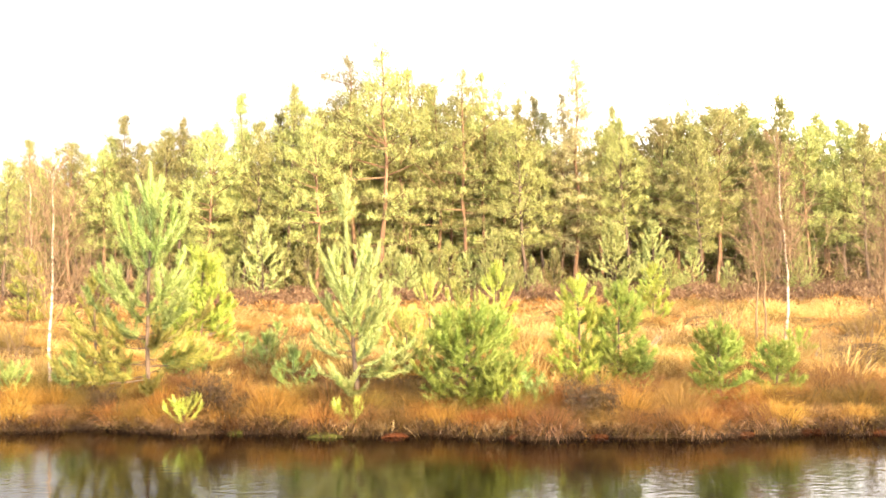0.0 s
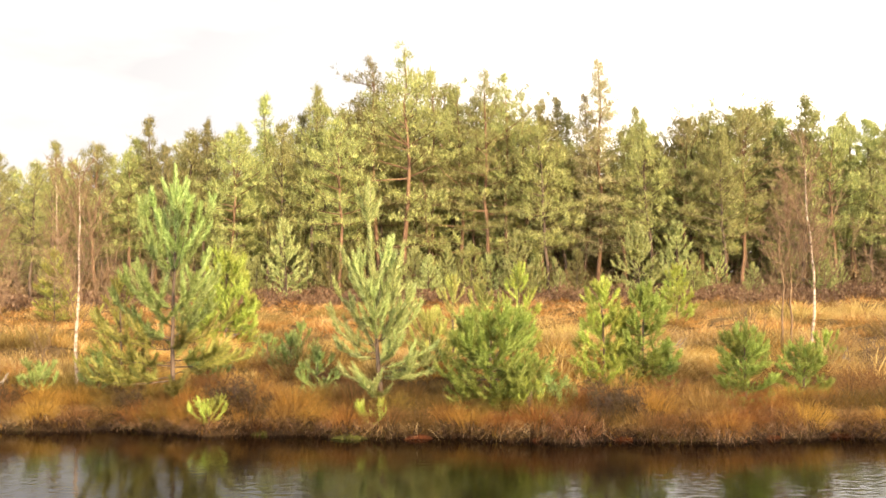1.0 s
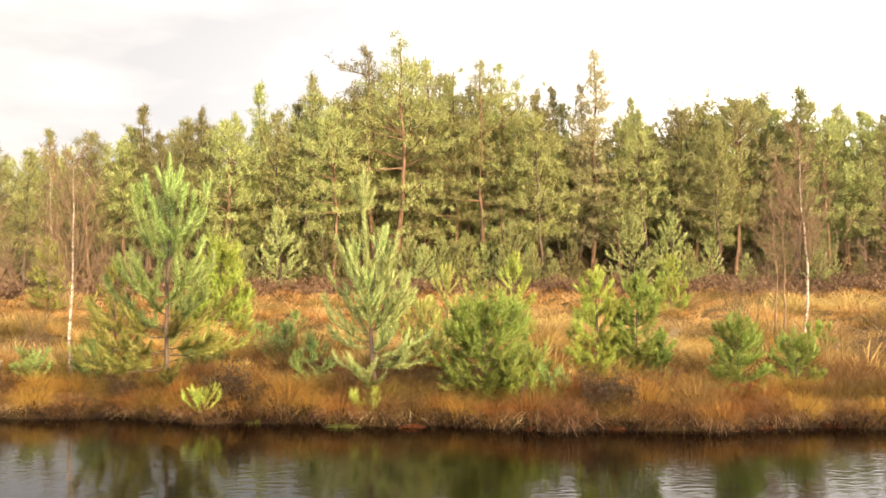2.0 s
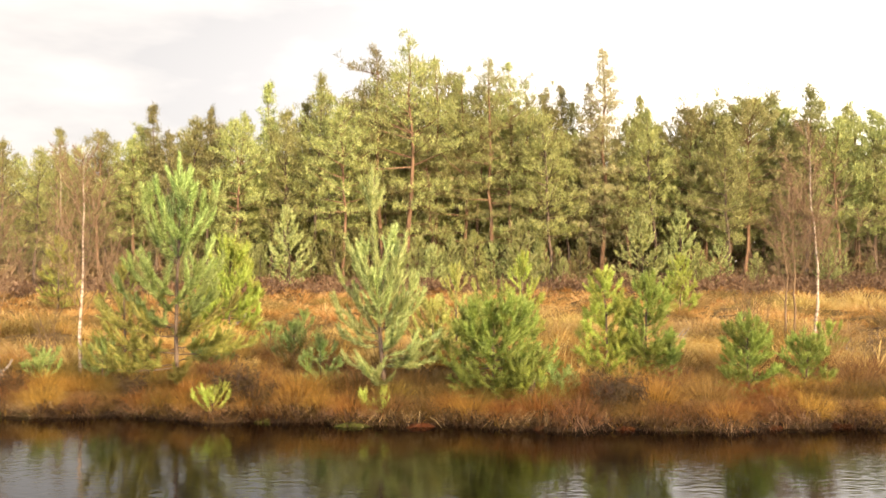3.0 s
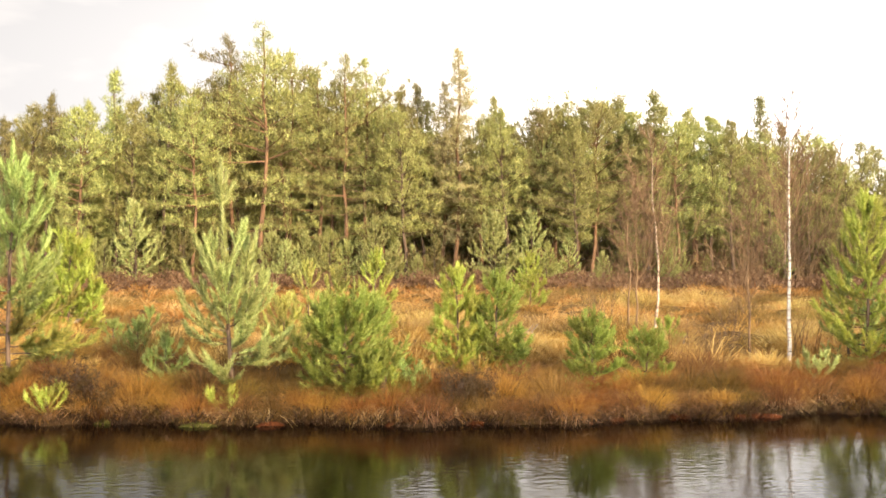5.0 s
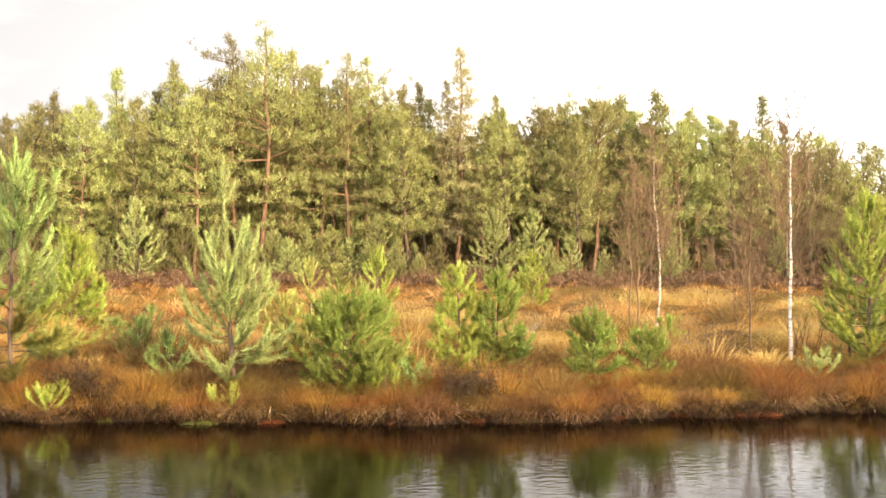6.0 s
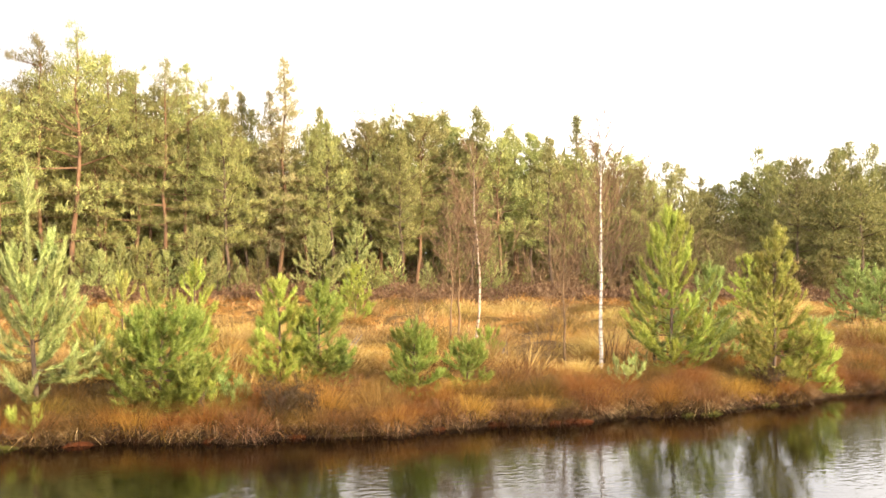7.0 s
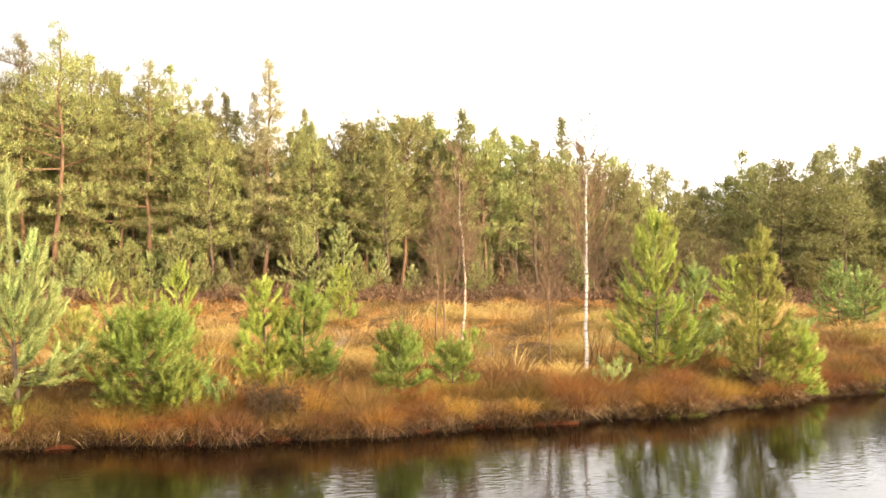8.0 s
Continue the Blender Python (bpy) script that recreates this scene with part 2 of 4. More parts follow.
M_STUMP = rough_material("wet_dark_wood", [(0.3, (0.03, 0.02, 0.015)), (0.7, (0.12, 0.08, 0.055))], 10, (2, 2, 0.6))


# ---- mesh helpers ----
def unit(v):
    return v / np.maximum(np.linalg.norm(v, axis=-1, keepdims=True), 1e-9)


def tri_mesh(name, verts, tris, mat, smooth=False, normals=None):
    """A mesh of triangles; leaves may carry the soft normals of the spray that they belong to."""
    verts, tris = np.asarray(verts, np.float32), np.asarray(tris, np.int32)
    if normals is not None:
        a, b, c = (verts[tris[:, k]] for k in range(3))
        turned = (np.cross(b - a, c - a) * normals[tris[:, 0]]).sum(-1) < 0
        tris = np.where(turned[:, None], tris[:, [0, 2, 1]], tris)
        smooth = True
    me = bpy.data.meshes.new(name)
    me.vertices.add(len(verts))
    me.vertices.foreach_set("co", verts.ravel())
    me.loops.add(tris.size)
    me.loops.foreach_set("vertex_index", tris.ravel())
    me.polygons.add(len(tris))
    me.polygons.foreach_set("loop_start", np.arange(0, tris.size, 3, dtype=np.int32))
    me.polygons.foreach_set("use_smooth", np.full(len(tris), smooth))
    me.materials.append(mat)
    me.update(calc_edges=True)
    if normals is not None:
        me.normals_split_custom_set_from_vertices([tuple(v) for v in normals.tolist()])
    return me


class Buf:
    """Collects triangles for one mesh."""

    def __init__(self):
        self.v, self.f, self.n, self.nor = [], [], 0, []

    def add(self, v, f, nor=None):
        self.nor.append(nor)
        self.v.append(v)
        self.f.append(np.asarray(f) + self.n)
        self.n += len(v)

    def tube(self, pts, rad, sides=5):
        pts, rad = np.asarray(pts, float), np.asarray(rad, float)
        tan = unit(np.gradient(pts, axis=0))
        ref = np.where(np.abs(tan[:, 2:3]) > 0.9, np.array([[1.0, 0, 0]]), np.array([[0, 0, 1.0]]))
        a = unit(np.cross(tan, ref))
        b = np.cross(tan, a)
        ang = np.arange(sides) * 2 * np.pi / sides
        ring = pts[:, None] + rad[:, None, None] * (np.cos(ang)[None, :, None] * a[:, None] + np.sin(ang)[None, :, None] * b[:, None])
        k = len(pts)
        i, j = np.meshgrid(np.arange(k - 1), np.arange(sides), indexing="ij")
        p, q = i * sides + j, i * sides + (j + 1) % sides
        f = np.concatenate([np.stack([p, q, q + sides], -1).reshape(-1, 3), np.stack([p, q + sides, p + sides], -1).reshape(-1, 3)])
        cap = np.array([[(k - 1) * sides, (k - 1) * sides + s, (k - 1) * sides + s + 1] for s in range(1, sides - 1)])
        self.add(ring.reshape(-1, 3), np.concatenate([f, cap]) if len(cap) else f)

    def brushes(self, lines, per, length, width, spread, rng):
        """Bottle-brush shoots along bent lines (shoots, points, 3), per needles a metre."""
        m, k = lines.shape[:2]
        long = np.linalg.norm(np.diff(lines, axis=1), axis=-1).sum(1)
        idx = np.repeat(np.arange(m), np.maximum(6, (long * per).astype(int)))
        s = rng.random(len(idx)) ** 0.92
        seg = np.minimum((s * (k - 1)).astype(int), k - 2)
        a, b = lines[idx, seg], lines[idx, seg + 1]
        at = a + (b - a) * (s * (k - 1) - seg)[:, None]
        axis = unit(b - a)
        r = unit(np.cross(axis, rng.normal(size=axis.shape)))
        th = radians(spread) * (1 - 0.6 * s ** 4) * rng.uniform(0.7, 1.2, len(idx))
        d = axis * np.cos(th)[:, None] + r * np.sin(th)[:, None]
        ln = length * rng.uniform(0.7, 1.15, len(idx))[:, None]
        w = unit(np.cross(d, rng.normal(size=d.shape))) * width * 0.5
        v = np.stack([at - w, at + w, at + d * ln], 1).reshape(-1, 3)
        face = unit(np.cross(d, w))
        face = face * np.sign((face * r).sum(-1, keepdims=True))
        nor = unit(r * 0.8 + d * 0.25 + face * 0.6)
        self.add(v, np.arange(len(v)).reshape(-1, 3), np.repeat(nor, 3, 0))

    def tufts(self, c, out, per, length, width, rng, lift=0.6, loose=0.25):
        """Small sprays of pointed leaves at c, leaning to out and upwards."""
        m = len(c)
        d = rng.normal(size=(m, per, 3)) * 0.75 + out[:, None] * 0.6
        d[..., 2] += lift
        d = unit(d)
        ln = length * rng.uniform(0.55, 1.2, (m, per))[..., None]
        w = unit(np.cross(d, rng.normal(size=d.shape))) * width * 0.5
        off = rng.normal(size=(m, per, 3))
        at = c[:, None] + off * length * loose
        v = np.stack([at - w, at + w, at + d * ln], 2).reshape(-1, 3)
        face = unit(np.cross(d, w))
        lead = unit(out[:, None] * 0.8 + off * 0.35 + d * 0.5 + np.array([0, 0, 0.25]))
        face = face * np.sign((face * lead).sum(-1, keepdims=True))
        nor = unit(lead * 0.45 + face * 0.9)
        self.add(v, np.arange(len(v)).reshape(-1, 3), np.repeat(nor.reshape(-1, 3), 3, 0))

    def blades(self, base, lean, length, width, rng, droop=0.35):
        """Bent grass blades."""
        m = len(base)
        ln = np.broadcast_to(length, (m,))[:, None] * rng.uniform(0.6, 1.15, (m, 1))
        d = lean.copy()
        d[:, 2] += 1
        d = unit(d)
        flat = unit(np.stack([lean[:, 0], lean[:, 1], np.zeros(m)], -1) + rng.normal(size=(m, 3)) * [0.05, 0.05, 0])
        w = unit(np.stack([rng.normal(size=m), rng.normal(size=m), np.zeros(m)], -1)) * (np.broadcast_to(width, (m,))[:, None] * 0.5)
        bend = droop * rng.uniform(0.3, 1.4, (m, 1))
        mid = base + d * ln * 0.55 + flat * ln * bend * 0.18
        tip = base + d * ln + flat * ln * bend * 0.75 - np.array([0, 0, 1.0]) * ln * bend * 0.45
        v = np.stack([base - w, base + w, mid - w * 0.8, mid + w * 0.8, tip], 1).reshape(-1, 3)
        k = np.arange(m)[:, None] * 5
        f = np.concatenate([k + [0, 1, 3], k + [0, 3, 2], k + [2, 3, 4]])
        self.add(v, f)

    def mesh(self, name, mat, smooth=False):
        nor = None
        if all(k is not None for k in self.nor):
            nor = np.concatenate(self.nor)
        return tri_mesh(name, np.concatenate(self.v), np.concatenate(self.f), mat, smooth, nor)


def part(name, buf, mat, parent, label="", smooth=False):
    ob = new(name, buf.mesh(name, mat, smooth))
    ob.parent = parent
    return tagged(ob, label)


# ---- the lie of the land ----
BANK_X = [-400, -60, -12, -5.5, -4.0, -2.5, 0, 2.0, 3.0, 5.0, 7.6, 9.1, 10.6, 14, 40, 400]
BANK_Y = [60, 22, 13.2, 12.1, 11.97, 11.5, 11.1, 10.65, 10.68, 10.78, 10.92, 11.3, 11.8, 12.7, 19, 80]


def bank(x):
    """The far edge of the water."""
    return np.interp(x, BANK_X, BANK_Y) + 0.10 * np.sin(3.1 * x + 1) + 0.07 * np.sin(7.3 * x) + 0.03 * np.sin(17 * x + 2)


def smooth01(a, b, x):
    s = np.clip((x - a) / (b - a), 0, 1)
    return s * s * (3 - 2 * s)


def land(x, y):
    """Height of the ground."""
    x, y = np.asarray(x, float), np.asarray(y, float)
    far = y - bank(x)
    near = (bank(x) - 8.2) - y
    bump = 0.17 * np.sin(1.5 * x + 0.5 * y + np.sin(0.43 * y)) * np.sin(1.05 * y - 0.35 * x + 1 + np.sin(0.31 * x)) + 0.06 * np.sin(0.5 * x - 0.33 * y) + 0.045 * np.sin(4.3 * x + 2) * np.sin(3.7 * y + x) + 0.02 * np.sin(9 * x + y) * np.sin(8 * y)
    bump = bump * np.exp(-np.maximum(np.abs(y) - 60, 0) / 40)
    zf = -0.7 + 0.76 * smooth01(-0.25, 0.04, far) + 0.16 * smooth01(0.02, 0.7, far) + 0.13 * smooth01(0.5, 3.0, far) + bump * smooth01(0.2, 4.5, far)
    zf = zf + 0.25 * smooth01(45, 62, np.hypot(x, y)) * (far > 0)
    zn = -0.7 + 0.9 * smooth01(-0.5, 0.1, near) + 0.1 * smooth01(0, 1, near) + bump * 0.5 * smooth01(0.2, 1.5, near)
    return np.where(far > -2, zf, np.where(near > -2, zn, -0.7))


def graded(lo, hi, step, reach, ratio=1.25):
    mid = list(np.arange(lo, hi + step / 2, step))
    d, a, b = step, [], []
    x0, x1 = mid[0], mid[-1]
    while x1 < reach:
        d *= ratio
        x0, x1 = x0 - d, x1 + d
        a.insert(0, x0)
        b.append(x1)
    return np.array(a + mid + b)


def build_ground():
    xs = graded(-16, 24, 0.25, 2500)
    ys = np.concatenate([-graded(0, 0.5, 0.5, 2500)[::-1][:1], [-1200, -500, -200, -80, -40, -20, -10], np.arange(-6, 9.4, 0.5), np.arange(9.5, 14, 0.12), np.arange(14.1, 24, 0.3), np.arange(24.5, 62, 1.2), 62 + np.cumsum(1.5 * 1.3 ** np.arange(24))])
    gx, gy = np.meshgrid(xs, ys)
    gz = land(gx, gy)
    v = np.stack([gx, gy, gz], -1).reshape(-1, 3)
    nx, ny = len(xs), len(ys)
    i, j = np.meshgrid(np.arange(ny - 1), np.arange(nx - 1), indexing="ij")
    p = i * nx + j
    f = np.concatenate([np.stack([p, p + 1, p + nx + 1], -1).reshape(-1, 3), np.stack([p, p + nx + 1, p + nx], -1).reshape(-1, 3)])
    me = tri_mesh("ground", v, f, M_PEAT, True)
    me.materials.append(M_LITTER)
    c = v[f].mean(1)
    me.polygons.foreach_set("material_index", (c[:, 1] - bank(c[:, 0]) > 0.55).astype(np.int32))
    ob = new("ground", me)
    tagged(ob, "peaty bog ground with moss and a steep bank to the water", "ground", kind="structure")


def build_water():
    xs = np.concatenate([np.linspace(-400, -20, 40), np.linspace(-19, 24, 90), np.linspace(26, 400, 40)])
    yb = np.interp(xs, BANK_X, BANK_Y)
    v = np.concatenate([np.stack([xs, yb - 9.2, 0 * xs], -1), np.stack([xs, yb + 0.9, 0 * xs], -1)])
    n = len(xs)
    k = np.arange(n - 1)
    f = np.concatenate([np.stack([k, k + 1, k + n + 1], -1), np.stack([k, k + n + 1, k + n], -1)])
    tagged(new("water", tri_mesh("water", v, f, M_WATER, True)), "dark peaty canal water with faint ripples reflecting trees and sky", "water", kind="structure")


build_ground()
build_water()


def place(x, y, turn=0.0, scale=1.0, sink=0.03):
    return Matrix.LocRotScale((x, y, float(land(x, y)) - sink), Euler((0, 0, radians(turn))), (scale, scale, scale))


# ---- plants ----
def bough(o, az, ln, el, curl, step, sides, up, rng, lush):
    """One pine branch grown year by year: its axis, and the shoots on it as bent lines."""
    out = np.array([math.cos(az), math.sin(az), 0])
    side, rise = np.cross(out, [0, 0, 1]), np.array([0, 0, 1.0])
    s = np.linspace(0, 1, 9)[:, None]
    axis = o + out * ln * math.cos(el) * s ** 0.92 + rise * (ln * math.sin(el) * s + ln * curl * s ** 2.2)
    axis[1:] += rng.normal(size=(8, 3)) * 0.012 * ln
    years = max(1, int(round(ln / step)))
    at = lambda q: np.array([np.interp(q, s[:, 0], axis[:, a]) for a in range(3)])
    t4 = np.linspace(0, 1, 4)[:, None]

    def shoot(p, d, length, lift):
        return p + length * (unit(d) * t4 + rise * lift * 0.5 * t4 ** 2)

    lines, woods = [], []
    first = max(0.12, 1 - 2.3 / years)
    lines.append(np.array([at(first + (1 - first) * k / 3) for k in range(4)]))
    for k in range(1, years + 1):
        q = k / years
        if q < 0.16:
            continue
        node, tan = at(q), unit(at(min(1.0, q + 0.05)) - at(q - 0.08))
        grown = years - k
        for j in range(sides if grown else sides + 1):
            hand = 1 if (j + k) % 2 else -1
            d = tan * rng.uniform(0.5, 1.0) + side * hand * rng.uniform(0.15, 1.0) * (1 if grown else 0.5) + rise * rng.uniform(-0.2, 0.55)
            length = step * rng.uniform(0.6, 1.0) * (0.75 + 0.42 * min(grown, 3))
            line = shoot(node, d, length, up)
            lines.append(line)
            if grown:
                woods.append(line[[0, 1, 2]])
                for q2 in (1, 2, 3)[3 - min(grown + 1, lush):]:
                    for h2 in (-1, 1):
                        d2 = unit(d) * rng.uniform(0.4, 0.9) + side * h2 * rng.uniform(0.2, 0.8) + out * h2 * rng.normal() * 0.3 + rise * rng.uniform(-0.1, 0.6)
                        lines.append(shoot(line[q2], d2, step * rng.uniform(0.4, 0.75), up))
    return axis, np.array(lines), woods


def young_pine(h, seed, mat, levels, step=0.2, sides=2, per=230, brush=0.062, wide=0.008, spread=46, up=0.5, leader=0.16, candles=5, clad=0.0, tilt=0.0, extra=(), name="young_pine", simple=False, lush=2, thick=1.0, low_mat=None, low_below=0.0):
    """A young pine, grown in whorls: (height, count, length, rise, curl) each, with bottle-brush shoots along the branches
    and a leader among candles. extra: single limbs as (azimuth, height, length, rise); clad: needle-clad stem below the top."""
    rng = np.random.default_rng(seed)
    root = new(name)
    zs = np.linspace(0, h * (1 - leader * 0.2), 9)
    wob = np.cumsum(rng.normal(size=(9, 2)), 0) * 0.005 * h + np.outer(zs, [tilt, 0])
    path = np.column_stack([wob, zs])
    tb, wood, crown = Buf(), Buf(), Buf()
    tb.tube(path, np.linspace(0.008 + 0.0085 * h, 0.006, 9), 7)
    part("trunk", tb, M_BARK, root, smooth=True)

    def stem(z):
        return np.array([np.interp(z, zs, path[:, 0]), np.interp(z, zs, path[:, 1]), z])

    rows = []
    for z, n, ln, el, curl in levels:
        az0 = rng.random() * 6.28
        rows += [(az0 + b * 6.283 / n + rng.normal() * 0.2, z + rng.normal() * 0.02 * h, ln * rng.uniform(0.72, 1.15), radians(el + rng.normal() * 8), curl) for b in range(n)]
    rows += [(radians(a), z, ln, radians(el), 0.18) for a, z, ln, el in extra]
    for az, z, ln, el, curl in rows:
        axis, lines, woods = bough(stem(z), az, ln, el, curl, step, sides, up, rng, lush)
        bb = wood if simple else Buf()
        bb.tube(axis, np.linspace(0.003 + 0.007 * ln, 0.0025, 9), 5)
        for w in woods[::2] if simple else woods:
            bb.tube(w, [0.0035, 0.003, 0.002], 3)
        nb = crown if simple else Buf()
        nb.brushes(lines, per, brush, wide, spread, rng)
        if not simple:
            branch = part("branch", bb, M_BARK, root)
            part("needles", nb, low_mat if low_mat and z < low_below else mat, branch)
    if simple:
        tagged(part("branchwood", wood, M_BARK, root), kind="stuff")
        part("crown", crown, mat, root)
    node = stem(h * (1 - leader))
    tips = [np.array([node[0] + tilt * h * leader, node[1], h])]
    for c in range(candles):
        az = c * 6.283 / max(candles, 1) + rng.normal() * 0.3
        lean = rng.uniform(0.28, 0.5)
        tips.append(node + unit(np.array([math.cos(az) * lean, math.sin(az) * lean, 1.0])) * h * leader * rng.uniform(0.55, 0.85))
    t4 = np.linspace(0, 1, 4)[:, None]
    lines = [node + (tip - node) * t4 for tip in tips]
    low = stem(h * (1 - leader) - max(clad, 0.05 * h))
    lines.append(low + (node - low) * t4)
    lb = Buf()
    lb.brushes(np.array(lines), per * 1.5, brush * thick, wide, 40, rng)
    part("leader", lb, mat, root, "upright leading shoots")
    return root


def cone(h, n, r, count=5, low=-8, top=46, z0=0.1, z1=0.84, curl=0.22, shape=0.75):
    """Whorls for a full conical young pine."""
    us = [k / (n - 1) for k in range(n)]
    return [(h * (z0 + (z1 - z0) * u), count, r * (0.2 + 0.8 * (1 - u) ** shape) * (0.85 if u == 0 else 1), low + (top - low) * u ** 1.3, curl) for u in us]


def dome(h, n, r, count=6, low=-15, top=32):
    """Whorls for a round, dense, bushy pine."""
    us = [k / (n - 1) for k in range(n)]
    return [(h * (0.12 + 0.66 * u), count, r * math.sqrt(max(0.12, 1 - (1.15 * u - 0.3) ** 2)) * 0.95, low + (top - low) * u, 0.15) for u in us]


def forest_pine(h, r, seed, mat, bark=None, base=0.2, step=0.5, apex=0.5, up_top=55, up_low=-5, per=18, leaf=0.26, gap=0.165, name="pine_tree", pad=0.32, droop=0.0, split=False, ragged=0.24, limbs=5, loft=0.07):
    """A grown conifer: trunk, whorls of limbs step metres apart, and cushions of small sprays on their outer parts.
    apex: the share of the height over which the crown widens to r; loft: the cushions' height."""
    rng = np.random.default_rng(seed)
    root = new(name)
    zs = np.linspace(0, h * 0.98, 10)
    path = np.column_stack([np.cumsum(rng.normal(size=(10, 2)), 0) * 0.007 * h, zs])
    tb = Buf()
    tb.tube(path, 0.010 * h * (1 - zs / h) ** 0.8 + 0.010, 7)
    part("trunk", tb, bark or M_BARK_RED, root, smooth=True)
    wood, crown = Buf(), Buf()
    cs, outs = [], []
    z = base * h
    lop = rng.uniform(0, 6.28)
    while z < 0.965 * h:
        u = (z / h - base) / (1 - base)
        wide = r * min(1.0, ((h - z) / (h * apex)) ** 0.85) * min(1.0, 0.62 + 1.6 * u)
        az0 = rng.random() * 6.28
        for b in range(limbs):
            az = az0 + b * 6.283 / limbs + rng.normal() * 0.25
            ln = max(0.15, wide * (1 + rng.normal() * ragged + 0.16 * math.cos(az - lop - 2.5 * u)))
            if u < 0.6 and rng.random() < 0.15:
                continue
            el = radians(up_low + (up_top - up_low) * u ** 1.3 + rng.normal() * 8)
            out = np.array([math.cos(az), math.sin(az), 0])
            s = np.linspace(0, 1, 3)[:, None]
            zz = z + rng.normal() * step * 0.2
            o = np.array([np.interp(zz, zs, path[:, 0]), np.interp(zz, zs, path[:, 1]), zz])
            p = o + out * ln * np.cos(el) * s + np.array([0, 0, 1]) * (ln * np.sin(el) * s + ln * (0.14 - droop) * s ** 2)
            if split:
                wood = Buf()
            wood.tube(p, np.linspace(0.010 + 0.011 * ln, 0.007, 3), 3)
            if split:
                part("limb", wood, bark or M_BARK_RED, root)
            m = max(3, int(ln / gap))
            q = rng.uniform(0.2, 1.05, m) ** 0.7
            c = np.stack([np.interp(q, s[:, 0], p[:, a]) for a in range(3)], -1)
            fan = pad * ln * np.minimum(q, 1.25 - q * 0.5)[:, None] + 0.05
            c = c + np.cross(out, [0, 0, 1]) * rng.normal(size=(m, 1)) * fan + np.array([0, 0, 1]) * (rng.normal(size=(m, 1)) * loft + loft * 0.5)
            cs.append(c)
            outs.append(np.repeat((out * (1.1 - 0.6 * u))[None], m, 0))
        z += step * (1.15 - 0.45 * u) * rng.uniform(0.8, 1.2)
    top = np.column_stack([rng.normal(size=(5, 2)) * 0.05, h * np.linspace(0.94, 0.99, 5)]) + np.array([path[-1, 0], path[-1, 1], 0])
    cs.append(top)
    outs.append(np.zeros((5, 3)))
    crown.tufts(np.vstack(cs), np.vstack(outs) * 0.7, per, leaf, leaf * 0.14, rng, 0.95 - 1.6 * droop, 0.34)
    if not split:
        tagged(part("branchwood", wood, bark or M_BARK_RED, root), kind="stuff")
    part("crown", crown, mat, root)
    return root


def birch(h, seed, branches=14, thick=0.035, twigs=9, lean=0.0, start=0.25, spread=0.34, bark=None, name="birch_tree", bend=0.02, twig_r=0.004):
    """A leafless birch: pale trunk, rising branches with fine twigs."""
    rng = np.random.default_rng(seed)
    root = new(name)
    zs = np.linspace(0, h, 12)
    path = np.column_stack([np.cumsum(rng.normal(size=(12, 2)), 0) * bend * h * 0.35 + np.outer(zs, [lean, 0]), zs])
    tb = Buf()
    tb.tube(path, thick * (1 - zs / h) ** 1.05 + 0.004, 8)
    part("trunk", tb, bark or M_BIRCH, root, smooth=True)
    for k in range(branches):
        u = start + (0.95 - start) * (k + rng.random()) / branches
        o = np.array([np.interp(u * h, zs, path[:, a]) for a in range(3)])
        az = k * 2.4 + rng.normal() * 0.4
        ln = h * spread * (1.15 - u) * rng.uniform(0.6, 1.2)
        out = np.array([math.cos(az), math.sin(az), 0])
        s = np.linspace(0, 1, 6)[:, None]
        p = o + out * ln * 0.55 * s ** 0.85 + np.array([0, 0, 1]) * ln * 0.85 * s + rng.normal(size=(6, 3)) * 0.012 * ln * s
        bb = Buf()
        bb.tube(p, np.linspace(0.2 * thick * (1.15 - u) + 0.7 * twig_r, twig_r * 0.5, 6), 4)
        for j in range(twigs):
            q = rng.uniform(0.15, 1.0)
            b0 = np.array([np.interp(q, s[:, 0], p[:, a]) for a in range(3)])
            d = unit(out * rng.uniform(-0.1, 0.8) + rng.normal(size=3) * 0.45 + np.array([0, 0, 0.75]))
            tl = ln * rng.uniform(0.18, 0.42)
            t = np.linspace(0, 1, 4)[:, None]
            tw = b0 + d * tl * t + rng.normal(size=(4, 3)) * 0.03 * tl * t
            bb.tube(tw, np.linspace(twig_r, twig_r * 0.4, 4), 3)
            for e in range(2):
                f0 = tw[1 + e]
                d2 = unit(d + rng.normal(size=3) * 0.5)
                bb.tube(np.array([f0, f0 + d2 * tl * 0.25, f0 + d2 * tl * 0.5 + [0, 0, 0.02]]), [twig_r * 0.7, twig_r * 0.5, twig_r * 0.3], 3)
        part("branch", bb, M_TWIG, root)
    return root


